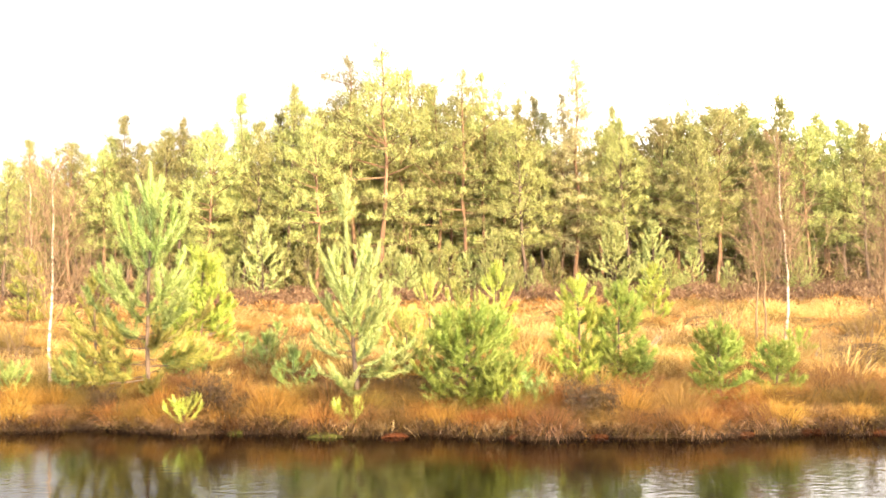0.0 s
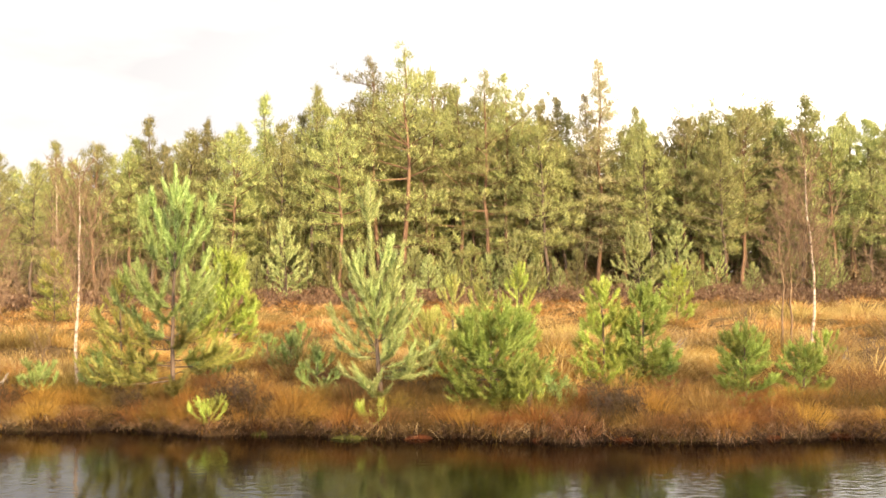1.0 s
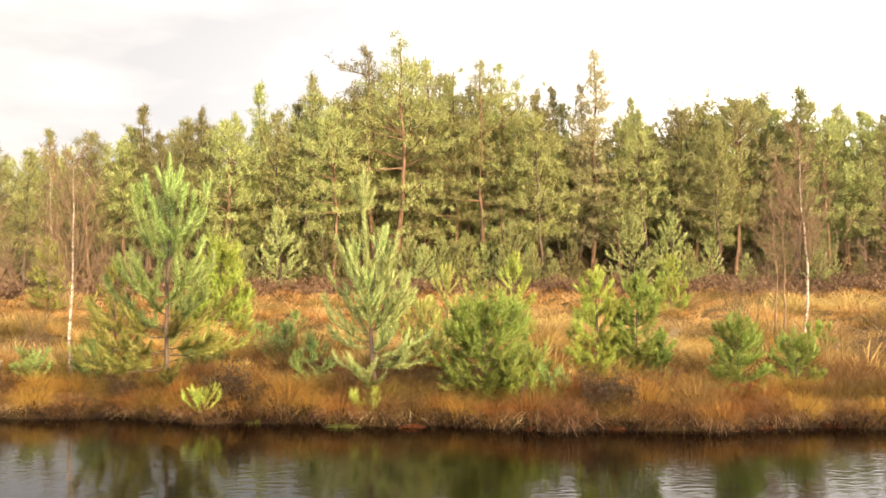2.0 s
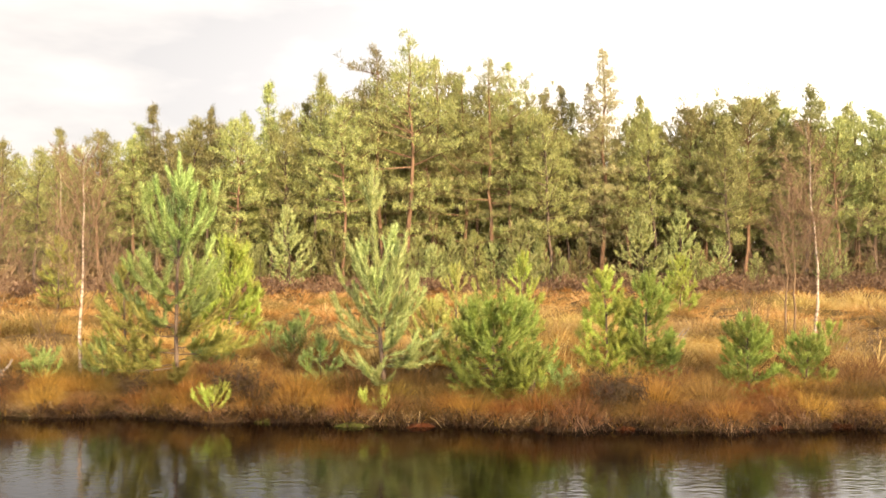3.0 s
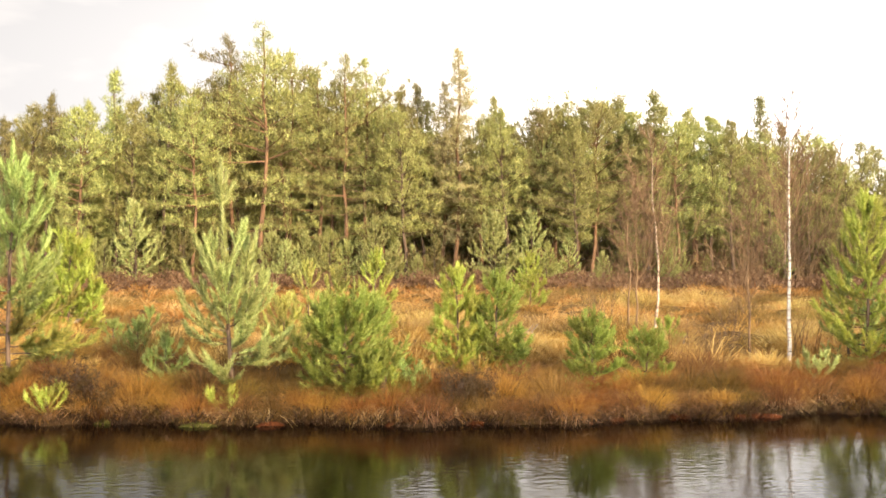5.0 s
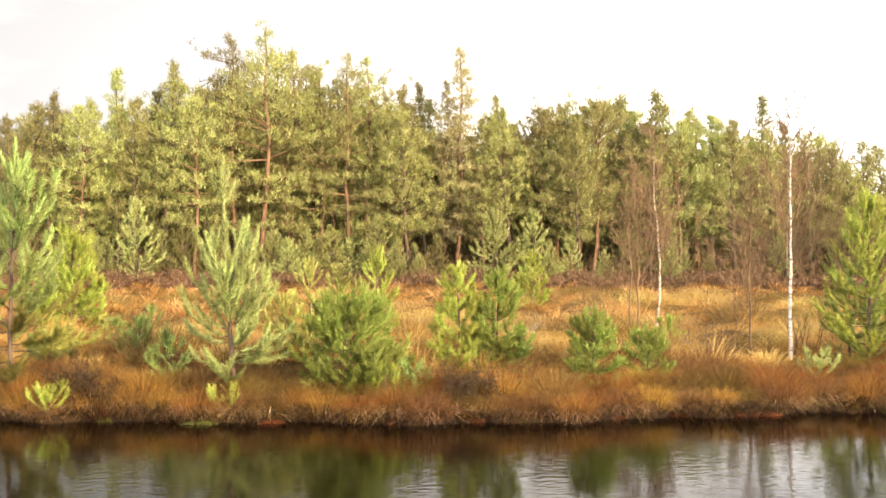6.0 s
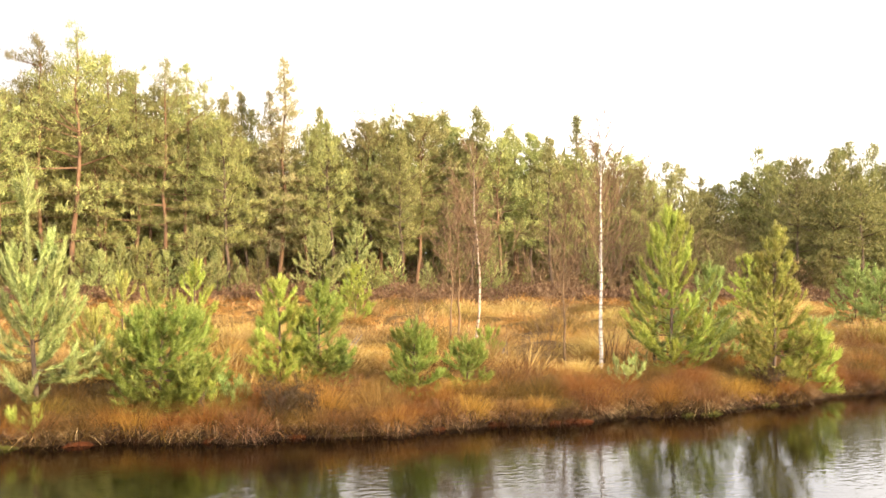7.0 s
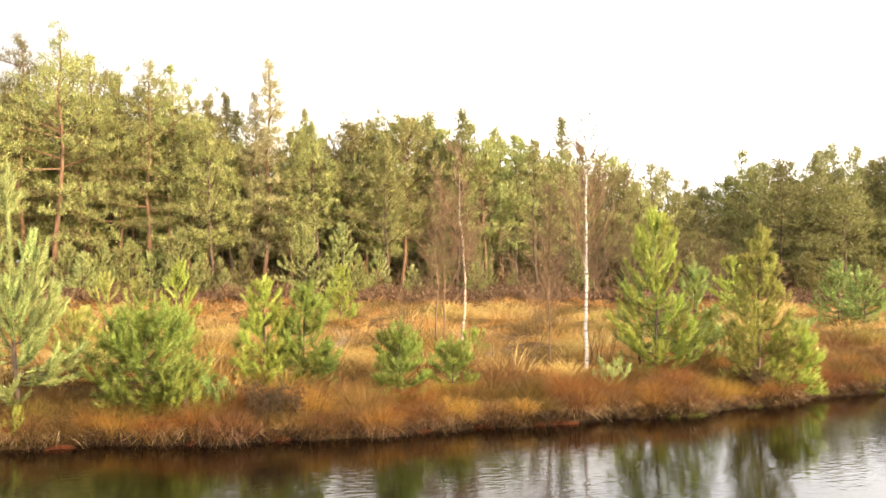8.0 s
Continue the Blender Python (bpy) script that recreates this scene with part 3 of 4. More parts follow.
def bare_bush(h, seed, stems=16, name="bare_willow_bush", twig_r=0.008):
    rng = np.random.default_rng(seed)
    root = new(name)
    for k in range(stems):
        az, ln = rng.random() * 6.28, h * rng.uniform(0.6, 1.1)
        out = np.array([math.cos(az), math.sin(az), 0]) * rng.uniform(0.1, 0.55)
        s = np.linspace(0, 1, 6)[:, None]
        p = rng.normal(size=3) * [0.12, 0.12, 0] + out * ln * s ** 1.2 + np.array([0, 0, 1]) * ln * s + rng.normal(size=(6, 3)) * 0.015 * ln * s
        bb = Buf()
        bb.tube(p, np.linspace(twig_r * 1.8, twig_r * 0.5, 6), 4)
        for j in range(12):
            q = rng.uniform(0.25, 1)
            b0 = np.array([np.interp(q, s[:, 0], p[:, a]) for a in range(3)])
            d = unit(out + rng.normal(size=3) * 0.5 + [0, 0, 0.8])
            tl = ln * rng.uniform(0.12, 0.35)
            bb.tube(np.array([b0, b0 + d * tl * 0.5, b0 + d * tl + rng.normal(size=3) * 0.05 * tl]), [twig_r * 0.7, twig_r * 0.5, twig_r * 0.3], 3)
        part("stem", bb, M_TWIG_GREY, root)
    return root


def clone(ob, m):
    c = copy_thing(ob, m)
    c.matrix_basis = m
    return c


def put(ob, x, y, turn=0.0, scale=1.0, sink=0.03, label="", category="tree", group="", kind=""):
    ob.matrix_basis = place(x, y, turn, scale, sink)
    return tagged(ob, label, category, group, kind)


# ---- near pines on the far bank ----
put(young_pine(3.05, 11, M_NEEDLE, step=0.3, sides=2, per=640, brush=0.082, wide=0.009, spread=50, up=0.9, leader=0.19, candles=6, clad=0.3, lush=0,
               low_mat=M_NEEDLE_OLIVE, low_below=0.75,
               levels=((1.95, 4, 0.42, 50, 0.5), (1.68, 6, 0.66, 36, 0.55), (1.15, 5, 0.7, 20, 0.35), (0.95, 4, 0.75, 12, 0.3), (0.75, 5, 0.85, 4, 0.2), (0.52, 5, 0.9, 0, 0.15), (0.36, 3, 0.8, -2, 0.12)),
               extra=((225, 0.3, 1.1, -4),)), -3.52, 12.83, scale=1.03,
    label="tall young pine with stout upright green candles on the bank", category="pine tree")
put(young_pine(1.65, 12, M_NEEDLE_OLIVE, cone(1.65, 6, 0.5, 4), step=0.2, per=420, lush=1), -4.54, 13.88, 70, label="thin olive young pine behind the bank", category="pine tree")
put(young_pine(2.05, 13, M_NEEDLE_YELLOW, cone(2.05, 8, 0.85, 6, low=-4, top=50, z0=0.06, shape=0.6), step=0.24, sides=2, per=330, brush=0.095, wide=0.014, up=0.9, lush=1), -4.71, 21.49, label="bright yellow-green bushy young pine in the golden grass", category="pine tree")
for k, (px, py, hh) in enumerate(((-3.02, 17.24, 0.7), (-2.38, 17.14, 0.75), (-2.2, 14.6, 0.55))):
    put(young_pine(hh, 14 + k, M_NEEDLE, cone(hh, 4, 0.32, 5, low=5), step=0.15, per=400, brush=0.06, lush=1), px, py, 40 * k, label="small dark-green pine sapling in the grass", category="pine tree", group="pine saplings")
put(young_pine(0.6, 16, M_NEEDLE, cone(0.6, 4, 0.3, 5), step=0.15, per=450, lush=1), -1.58, 12.8, label="low green pine sapling among rusty grass", category="pine tree", group="pine saplings")
put(young_pine(2.8, 17, M_NEEDLE_BLUE, step=0.24, sides=2, per=640, brush=0.07, wide=0.0085, spread=46, up=0.9, leader=0.19, candles=4, clad=0.85, tilt=-0.012, lush=0, thick=1.3,
               levels=((1.38, 4, 0.34, 54, 0.4), (1.18, 6, 0.54, 46, 0.4), (1.0, 5, 0.58, 34, 0.4), (0.82, 6, 0.62, 20, 0.35), (0.62, 5, 0.58, 6, 0.25), (0.45, 4, 0.52, -6, 0.2)),
               extra=((262, 0.24, 0.45, -8), (315, 0.42, 0.5, 0), (340, 0.48, 0.55, 0))), -0.7, 12.0, scale=1.03, label="slender bluish young pine with a long leader at the water's edge", category="pine tree")
for k, (px, py, hh) in enumerate(((0.31, 17.0, 1.55), (0.86, 17.98, 1.5), (1.46, 16.94, 1.65), (-0.1, 14.0, 0.9))):
    put(young_pine(hh, 20 + k, M_NEEDLE_PALE if k != 2 else M_NEEDLE_YELLOW, cone(hh, 5, 0.4, 5, low=5, top=55), step=0.2, leader=0.26, wide=0.011, per=420, up=0.9, lush=1), px, py, 30 * k, label="young pine with upright pale candles behind a bush", category="pine tree", group="young pines in the grass")
put(young_pine(1.12, 26, M_NEEDLE_BUSH, dome(1.12, 7, 0.6, 6), leader=0.09, candles=4, step=0.19, sides=2, per=560, brush=0.068, wide=0.008, spread=50, up=0.7, lush=1,
               extra=((285, 0.25, 0.75, -8), (300, 0.2, 0.7, -8), (330, 0.3, 0.75, 0))), 0.67, 12.0, scale=1.04, sink=0.06, label="dense round bluish-green pine bush at the water's edge", category="pine tree")
put(young_pine(1.55, 27, M_NEEDLE_YELLOW, cone(1.55, 7, 0.42, 5, low=-5, z0=0.1, shape=0.6), leader=0.2, candles=6, step=0.17, per=560, brush=0.07, wide=0.0085, up=0.9, lush=1), 2.25, 13.01, sink=0.06, label="yellowish young pine with bright candles", category="pine tree")
put(young_pine(1.5, 28, M_NEEDLE_BUSH, cone(1.5, 8, 0.46, 6, low=-10, z0=0.1, top=48, shape=0.55), leader=0.15, candles=4, step=0.17, sides=2, per=540, brush=0.066, up=0.7, lush=1), 2.82, 13.11, 60, sink=0.06, label="dark-green young pine beside a yellowish one", category="pine tree")
put(young_pine(2.1, 29, M_NEEDLE_YELLOW, cone(2.1, 6, 0.7, 5, low=5), step=0.26, wide=0.018, brush=0.1, per=230, up=0.9, lush=1), 8.31, 32.97, label="young pine standing in the golden grass", category="pine tree")
put(young_pine(1.0, 30, M_NEEDLE_BUSH, dome(1.0, 6, 0.34, 6, -5, 55), leader=0.14, step=0.15, sides=2, per=560, brush=0.06, wide=0.0075, lush=1), 3.82, 11.85, sink=0.06, label="small bushy dark-green pine on the bank", category="pine tree")
put(young_pine(0.7, 31, M_NEEDLE_BUSH, dome(0.7, 5, 0.34, 5, -5, 45), leader=0.18, step=0.15, per=520, brush=0.06, wide=0.0075, lush=1), 4.72, 12.35, sink=0.06, label="small green pine below the bare birches", category="pine tree")
put(young_pine(2.6, 32, M_NEEDLE_YELLOW, cone(2.6, 10, 0.82, 5, low=-2, top=56, z0=0.08, shape=0.8, curl=0.3), leader=0.14, step=0.25, per=560, brush=0.07, wide=0.0085, up=0.9, lush=0), 8.31, 12.92, label="tall yellow-green young pine beside the white birch", category="pine tree")
put(young_pine(1.6, 33, M_NEEDLE, cone(1.6, 5, 0.42, 4), step=0.2, per=420, lush=1), 8.25, 13.31, label="thin young pine close behind a taller one", category="pine tree")
put(young_pine(1.75, 34, M_NEEDLE, cone(1.75, 8, 0.55), step=0.2, per=420, lush=1), 9.75, 14.01, label="dark-green young pine behind the bank", category="pine tree")
put(young_pine(2.45, 35, M_NEEDLE_OLIVE, cone(2.45, 12, 0.52, 6, low=-4, top=55, z0=0.06, shape=0.62), leader=0.1, step=0.17, sides=2, per=430, brush=0.062, up=0.7, lush=1), 9.33, 11.75, label="narrow olive-brown young pine at the water's edge", category="pine tree")
put(young_pine(0.95, 36, M_NEEDLE_YELLOW, dome(0.95, 6, 0.44, 6, -12, 45), leader=0.14, step=0.16, sides=2, per=500, brush=0.064, lush=1), 9.95, 11.8, label="bright green low pine bush overhanging the water", category="pine tree")
for k, (px, py, hh) in enumerate(((19.28, 25.62, 2.1), (21.69, 23.62, 2.0), (20.82, 21.69, 1.55), (-13.23, 33.48, 2.7))):
    put(young_pine(hh, 40 + k, (M_NEEDLE_YELLOW, M_NEEDLE, M_NEEDLE, M_NEEDLE_OLIVE)[k], cone(hh, 7, 0.75, 5), step=0.24, wide=0.016, brush=0.085, per=260, lush=1), px, py, 50 * k, label="young pine far out in the golden grass", category="pine tree", group="young pines in the grass")
for k, (px, py, hh, mm) in enumerate(((-2.74, 11.62, 0.24, M_NEEDLE_YELLOW), (-0.78, 11.45, 0.18, M_NEEDLE_YELLOW), (-5.47, 13.3, 0.5, M_NEEDLE), (-4.65, 13.3, 0.6, M_NEEDLE), (-3.29, 13.9, 0.55, M_NEEDLE), (6.9, 11.9, 0.4, M_NEEDLE_BLUE), (1.42, 11.5, 0.36, M_NEEDLE), (-6.4, 12.9, 0.45, M_NEEDLE), (6.35, 15.6, 0.6, M_NEEDLE_YELLOW), (12.4, 14.5, 0.8, M_NEEDLE), (1.12, 11.5, 0.3, M_NEEDLE_YELLOW))):
    put(young_pine(hh, 70 + k, mm, ((hh * 0.25, 4, 0.14 + 0.25 * hh, 15, 0.3), (hh * 0.55, 4, 0.1 + 0.2 * hh, 35, 0.3)), leader=0.3, candles=4, step=0.14, per=480, brush=0.06, up=0.8, lush=1), px, py, 40 * k, label="tiny pine seedling among the bank grass", category="pine tree", group="pine saplings")

# ---- birches ----
put(birch(4.25, 50, 26, 0.03, twigs=20, bark=M_BIRCH_TAN, twig_r=0.005, spread=0.4), 7.26, 18.63, 0, label="leafless birch with a thin pale crooked trunk", category="birch tree")
put(birch(3.45, 51, 20, 0.022, twigs=18, bark=M_TWIG, twig_r=0.005, spread=0.4), 6.96, 18.75, 90, label="leafless birch with a thin brown stem", category="birch tree")
put(birch(2.95, 52, 14, 0.02, bark=M_TWIG), 6.65, 18.44, 200, label="leafless birch with a thin brown stem", category="birch tree")
put(birch(4.3, 53, 34, 0.030, twigs=22, bend=0.008, start=0.3, twig_r=0.0036, spread=0.34), 7.48, 13.65, 0, label="white-barked leafless birch standing straight on the bank", category="birch tree")
put(birch(3.2, 54, 28, 0.02, twigs=20, bark=M_TWIG, twig_r=0.0038, spread=0.38), 7.1, 14.09, 120, label="thin leafless birch with a brown stem", category="birch tree")
put(birch(3.35, 55, 26, 0.026, twigs=18, bend=0.012, bark=M_BIRCH_TAN, spread=0.44), -5.16, 13.87, 0, label="slender leafless birch with a pale trunk", category="birch tree")
put(birch(3.2, 56, 22, 0.03, twigs=16, bend=0.012, bark=M_BIRCH_TAN, spread=0.4), -6.3, 13.7, 60, label="slender leafless birch with a pale trunk", category="birch tree")

# ---- forest ----
protos = {
    "tall": [forest_pine(14, 3.4, 101, M_FOREST, base=0.12, step=1.1, apex=0.62, up_low=-10, up_top=42, split=True, pad=0.36, gap=0.145, ragged=0.32),
             forest_pine(14, 2.8, 102, M_FOREST, base=0.22, step=1.05, apex=0.5, up_low=-6, up_top=46, split=True, pad=0.36, gap=0.145, ragged=0.32),
             forest_pine(14, 2.8, 109, M_FOREST, base=0.2, step=1.0, apex=0.58, up_low=-8, up_top=48, split=True, pad=0.36, gap=0.145, ragged=0.32)],
    "cone": [forest_pine(10, 2.1, 103, M_FOREST, M_BARK, base=0.27, step=0.58, apex=0.62, up_low=5, up_top=60),
             forest_pine(10, 2.3, 104, M_FOREST, M_BARK, base=0.3, step=0.58, apex=0.5, up_low=8, up_top=58),
             forest_pine(10, 2.4, 105, M_FOREST, base=0.33, step=0.66, apex=0.42, up_low=0, up_top=52),
             forest_pine(10, 2.1, 108, M_FOREST, base=0.35, step=0.64, apex=0.48, up_low=0, up_top=54),
             forest_pine(10, 2.2, 110, M_FOREST, M_BARK, base=0.26, step=0.56, apex=0.56, up_low=10, up_top=62)],
    "broad": [forest_pine(10, 2.7, 112, M_FOREST, base=0.32, step=0.62, apex=0.3, up_low=0, up_top=50)],
    "slim": [forest_pine(12, 1.6, 114, M_FOREST, M_BARK, base=0.2, step=0.66, apex=0.75, up_low=0, up_top=52), forest_pine(12, 1.7, 115, M_FOREST, M_BARK, base=0.2, step=0.7, apex=0.7, up_low=5, up_top=56)],
    "back": [forest_pine(10, 2.3 + 0.15 * k, 120 + k, M_FOREST, M_BARK, base=0.28, step=0.75, apex=0.52 - 0.06 * k, up_low=0, up_top=56, leaf=0.4, per=9, gap=0.23, loft=0.12) for k in range(3)],
    "dark_green": [forest_pine(10, 2.5, 130 + k, M_FOREST_DARK, M_BARK, base=0.08, step=0.65, apex=0.42 + 0.08 * k, up_low=-5, up_top=42, pad=0.36, leaf=0.36, per=10, gap=0.19) for k in range(3)],
    "spruce": [forest_pine(11, 2.0, 106, M_FOREST_DARK, M_BARK, base=0.05, step=0.48, apex=0.95, up_low=-18, up_top=22, name="spruce_tree", droop=0.25, ragged=0.18, limbs=6, per=9, gap=0.19, leaf=0.32)],
    "sparse": [forest_pine(14, 2.0, 107, M_FOREST_TAN, base=0.2, step=0.42, apex=0.7, up_low=-10, up_top=32, gap=0.11, per=12, leaf=0.24, name="larch_tree", split=True)],
}
GREEN_EDGE = ("green pine at the edge of the wood", "pine tree", "wood")
LABELS = {"tall": ("tall old pine with spreading layered branches and orange bark", "pine tree", "wood"),
          "dark_green": ("dark-green pine in the right-hand part of the wood", "pine tree", "wood"),
          "back": ("green pine standing back in the wood", "pine tree", "wood"),
          "cone": GREEN_EDGE,
          "broad": ("green pine with a broad rounded crown in the wood", "pine tree", "wood"),
          "slim": ("slim pointed pine rising over the wood", "pine tree", "wood"),
          "spruce": ("dark narrow spruce in the wood", "spruce tree", "wood"),
          "sparse": ("thin tall conifer with sparse yellowing needles", "conifer", "wood")}
BASE_H = {"tall": 14, "dark_green": 10, "back": 10, "cone": 10, "broad": 10, "slim": 12, "spruce": 11, "sparse": 14}
used = {}


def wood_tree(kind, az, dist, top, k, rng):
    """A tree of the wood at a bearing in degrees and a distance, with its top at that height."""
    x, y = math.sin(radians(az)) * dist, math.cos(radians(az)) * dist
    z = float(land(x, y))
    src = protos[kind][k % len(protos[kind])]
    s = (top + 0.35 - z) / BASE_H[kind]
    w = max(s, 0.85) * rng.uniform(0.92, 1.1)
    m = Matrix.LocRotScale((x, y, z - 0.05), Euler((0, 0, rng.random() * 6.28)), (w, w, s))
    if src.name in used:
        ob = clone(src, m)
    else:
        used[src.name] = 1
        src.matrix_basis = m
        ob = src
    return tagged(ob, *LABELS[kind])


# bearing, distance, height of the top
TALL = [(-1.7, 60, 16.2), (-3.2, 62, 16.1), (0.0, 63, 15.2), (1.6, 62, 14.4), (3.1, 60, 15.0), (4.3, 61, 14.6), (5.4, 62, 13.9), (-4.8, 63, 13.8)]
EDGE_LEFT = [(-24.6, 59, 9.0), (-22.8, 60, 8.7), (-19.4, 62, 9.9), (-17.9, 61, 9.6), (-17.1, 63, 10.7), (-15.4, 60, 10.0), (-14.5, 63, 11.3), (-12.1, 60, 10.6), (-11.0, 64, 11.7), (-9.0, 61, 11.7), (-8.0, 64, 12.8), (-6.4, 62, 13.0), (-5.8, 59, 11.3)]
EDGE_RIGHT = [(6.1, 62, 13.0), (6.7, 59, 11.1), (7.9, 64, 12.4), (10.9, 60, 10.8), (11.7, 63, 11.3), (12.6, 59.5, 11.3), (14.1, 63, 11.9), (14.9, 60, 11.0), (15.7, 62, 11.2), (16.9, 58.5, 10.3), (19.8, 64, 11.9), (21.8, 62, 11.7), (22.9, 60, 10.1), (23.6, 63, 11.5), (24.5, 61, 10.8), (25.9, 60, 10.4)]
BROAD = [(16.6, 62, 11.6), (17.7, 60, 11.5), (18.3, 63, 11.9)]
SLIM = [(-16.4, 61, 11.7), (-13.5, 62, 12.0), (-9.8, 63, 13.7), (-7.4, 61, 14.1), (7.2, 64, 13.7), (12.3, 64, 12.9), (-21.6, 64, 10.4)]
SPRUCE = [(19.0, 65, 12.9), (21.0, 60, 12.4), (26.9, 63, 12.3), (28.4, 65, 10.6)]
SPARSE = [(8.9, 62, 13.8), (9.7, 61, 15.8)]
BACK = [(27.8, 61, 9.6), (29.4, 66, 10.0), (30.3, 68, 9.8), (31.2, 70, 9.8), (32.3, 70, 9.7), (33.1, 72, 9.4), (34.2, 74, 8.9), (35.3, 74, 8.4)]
DARK_GREEN = [(36.6, 72, 8.8), (37.4, 70, 10.3), (38.4, 74, 9.8), (39.6, 72, 10.0), (40.1, 75, 10.1), (41.5, 72, 10.6), (42.2, 70, 10.6), (43.3, 73, 10.6), (44.3, 72, 9.7), (45.0, 70, 9.7), (45.8, 72, 10.2), (46.9, 70, 9.7), (34.8, 60, 4.4), (36.1, 62, 3.7)]
rng_w = np.random.default_rng(5)
sky_az, sky_el = [], []
for kind, rows in (("tall", TALL), ("cone", EDGE_LEFT), ("cone", EDGE_RIGHT), ("broad", BROAD), ("slim", SLIM), ("spruce", SPRUCE), ("sparse", SPARSE), ("back", BACK), ("dark_green", DARK_GREEN)):
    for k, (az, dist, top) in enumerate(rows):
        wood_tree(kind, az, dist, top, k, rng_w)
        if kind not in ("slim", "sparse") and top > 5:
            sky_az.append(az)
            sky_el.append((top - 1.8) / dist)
order = np.argsort(sky_az)
sky_az, sky_el = np.array(sky_az)[order], np.array(sky_el)[order]
for k in range(170):
    az = -27 + 76 * (k + rng_w.random()) / 170
    dist = 61 + 20 * rng_w.random() ** 1.2
    el = min(np.interp(az + d, sky_az, sky_el) for d in (-1.2, 0, 1.2)) * (rng_w.uniform(0.86, 1.0) if k % 2 else rng_w.uniform(0.55, 0.85))
    kind = ("cone" if dist < 64 else "back") if rng_w.random() < 0.92 else "spruce"
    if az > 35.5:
        kind = "dark_green"
    wood_tree(kind, az, dist, 1.8 + el * dist, int(rng_w.integers(9)), rng_w)

# young growth along the wood's edge
edge_protos = [young_pine(3.0, 200 + k, (M_SAPLING, M_FOREST, M_SAPLING, M_SAPLING)[k], cone(3.0, 8, 0.72 + 0.08 * k, 5, low=0, top=55), step=0.32, sides=2, per=80, brush=0.13, wide=0.03, simple=True, lush=0, up=0.9) for k in range(4)]
SAPLINGS = [(-8.8, 57, 5.6), (-6.2, 59, 4.8), (-1.2, 58, 4.0), (-0.4, 57, 3.4), (0.7, 58, 3.9), (2.2, 57, 4.1), (3.2, 58, 3.5), (4.9, 57, 4.8), (6.1, 58, 3.4), (8.4, 57, 3.6), (7.4, 56, 2.5), (12.0, 57, 5.1), (14.2, 58, 5.2), (15.1, 57, 3.3), (16.4, 58, 3.6), (18.4, 57, 2.7), (22.9, 57, 2.8), (24.3, 58, 2.5), (-21.7, 56, 3.8), (-10.5, 58, 3.4), (-7.5, 60, 4.0), (-4.8, 60, 4.4), (-2.5, 60, 3.9), (13.1, 60, 3.5)]
for k in range(len(SAPLINGS) + 26):
    az, dist, top = SAPLINGS[k] if k < len(SAPLINGS) else (rng_w.uniform(-24, 47), rng_w.uniform(58, 61), rng_w.uniform(2.2, 3.8))
    x, y = math.sin(radians(az)) * dist, math.cos(radians(az)) * dist
    s = (top - float(land(x, y))) / 3.0
    m = place(x, y, rng_w.random() * 360, s)
    src = edge_protos[k % 4]
    if k < 4:
        src.matrix_basis = m
        ob = src
    else:
        ob = clone(src, m)
    tagged(ob, "young pine along the edge of the wood", "pine tree", "young pines along the wood")

# bare bushes and birches at the edge of the wood
bush_protos = [bare_bush(3.2, 300 + k) for k in range(2)]
for k, (x, y, s) in enumerate(((-21.5, 50.0, 1.2), (-19.4, 51.0, 1.3), (-17.2, 50.5, 1.15), (-15.5, 51, 1.0), (27.5, 49, 1.3), (29.5, 48, 1.5), (31.5, 47.5, 1.3), (25, 50, 1.1), (33.5, 46, 1.2))):
    m = place(x, y, 77 * k, s)
    ob = bush_protos[k] if k < 2 else copy_thing(bush_protos[k % 2], m)
    ob.matrix_basis = m
    tagged(ob, "leafless grey-brown willow bush at the edge of the wood", "bush", "bare bushes")
far_birch = birch(9.0, 320, 24, 0.055, twigs=9, twig_r=0.012, bark=M_BIRCH_TAN)
for k, (x, y, s) in enumerate(((31.0, 54.5, 1.1), (32.5, 53.5, 1.05), (34.0, 55, 1.0), (-21.0, 54, 0.95), (28.8, 53, 0.9))):
    m = place(x, y, 60 * k, s)
    ob = far_birch if k == 0 else copy_thing(far_birch, m)
    ob.matrix_basis = m
    tagged(ob, "tall leafless birch with pinkish twigs in the wood", "birch tree", "birches in the wood")


# ---- ground cover ----
def scatter(rng, n, az0, az1, d0, d1, power=1.0):
    az = rng.uniform(radians(az0), radians(az1), n)
    d = np.sqrt(d0 ** 2 + (d1 ** 2 - d0 ** 2) * rng.random(n) ** power)
    return np.sin(az) * d, np.cos(az) * d


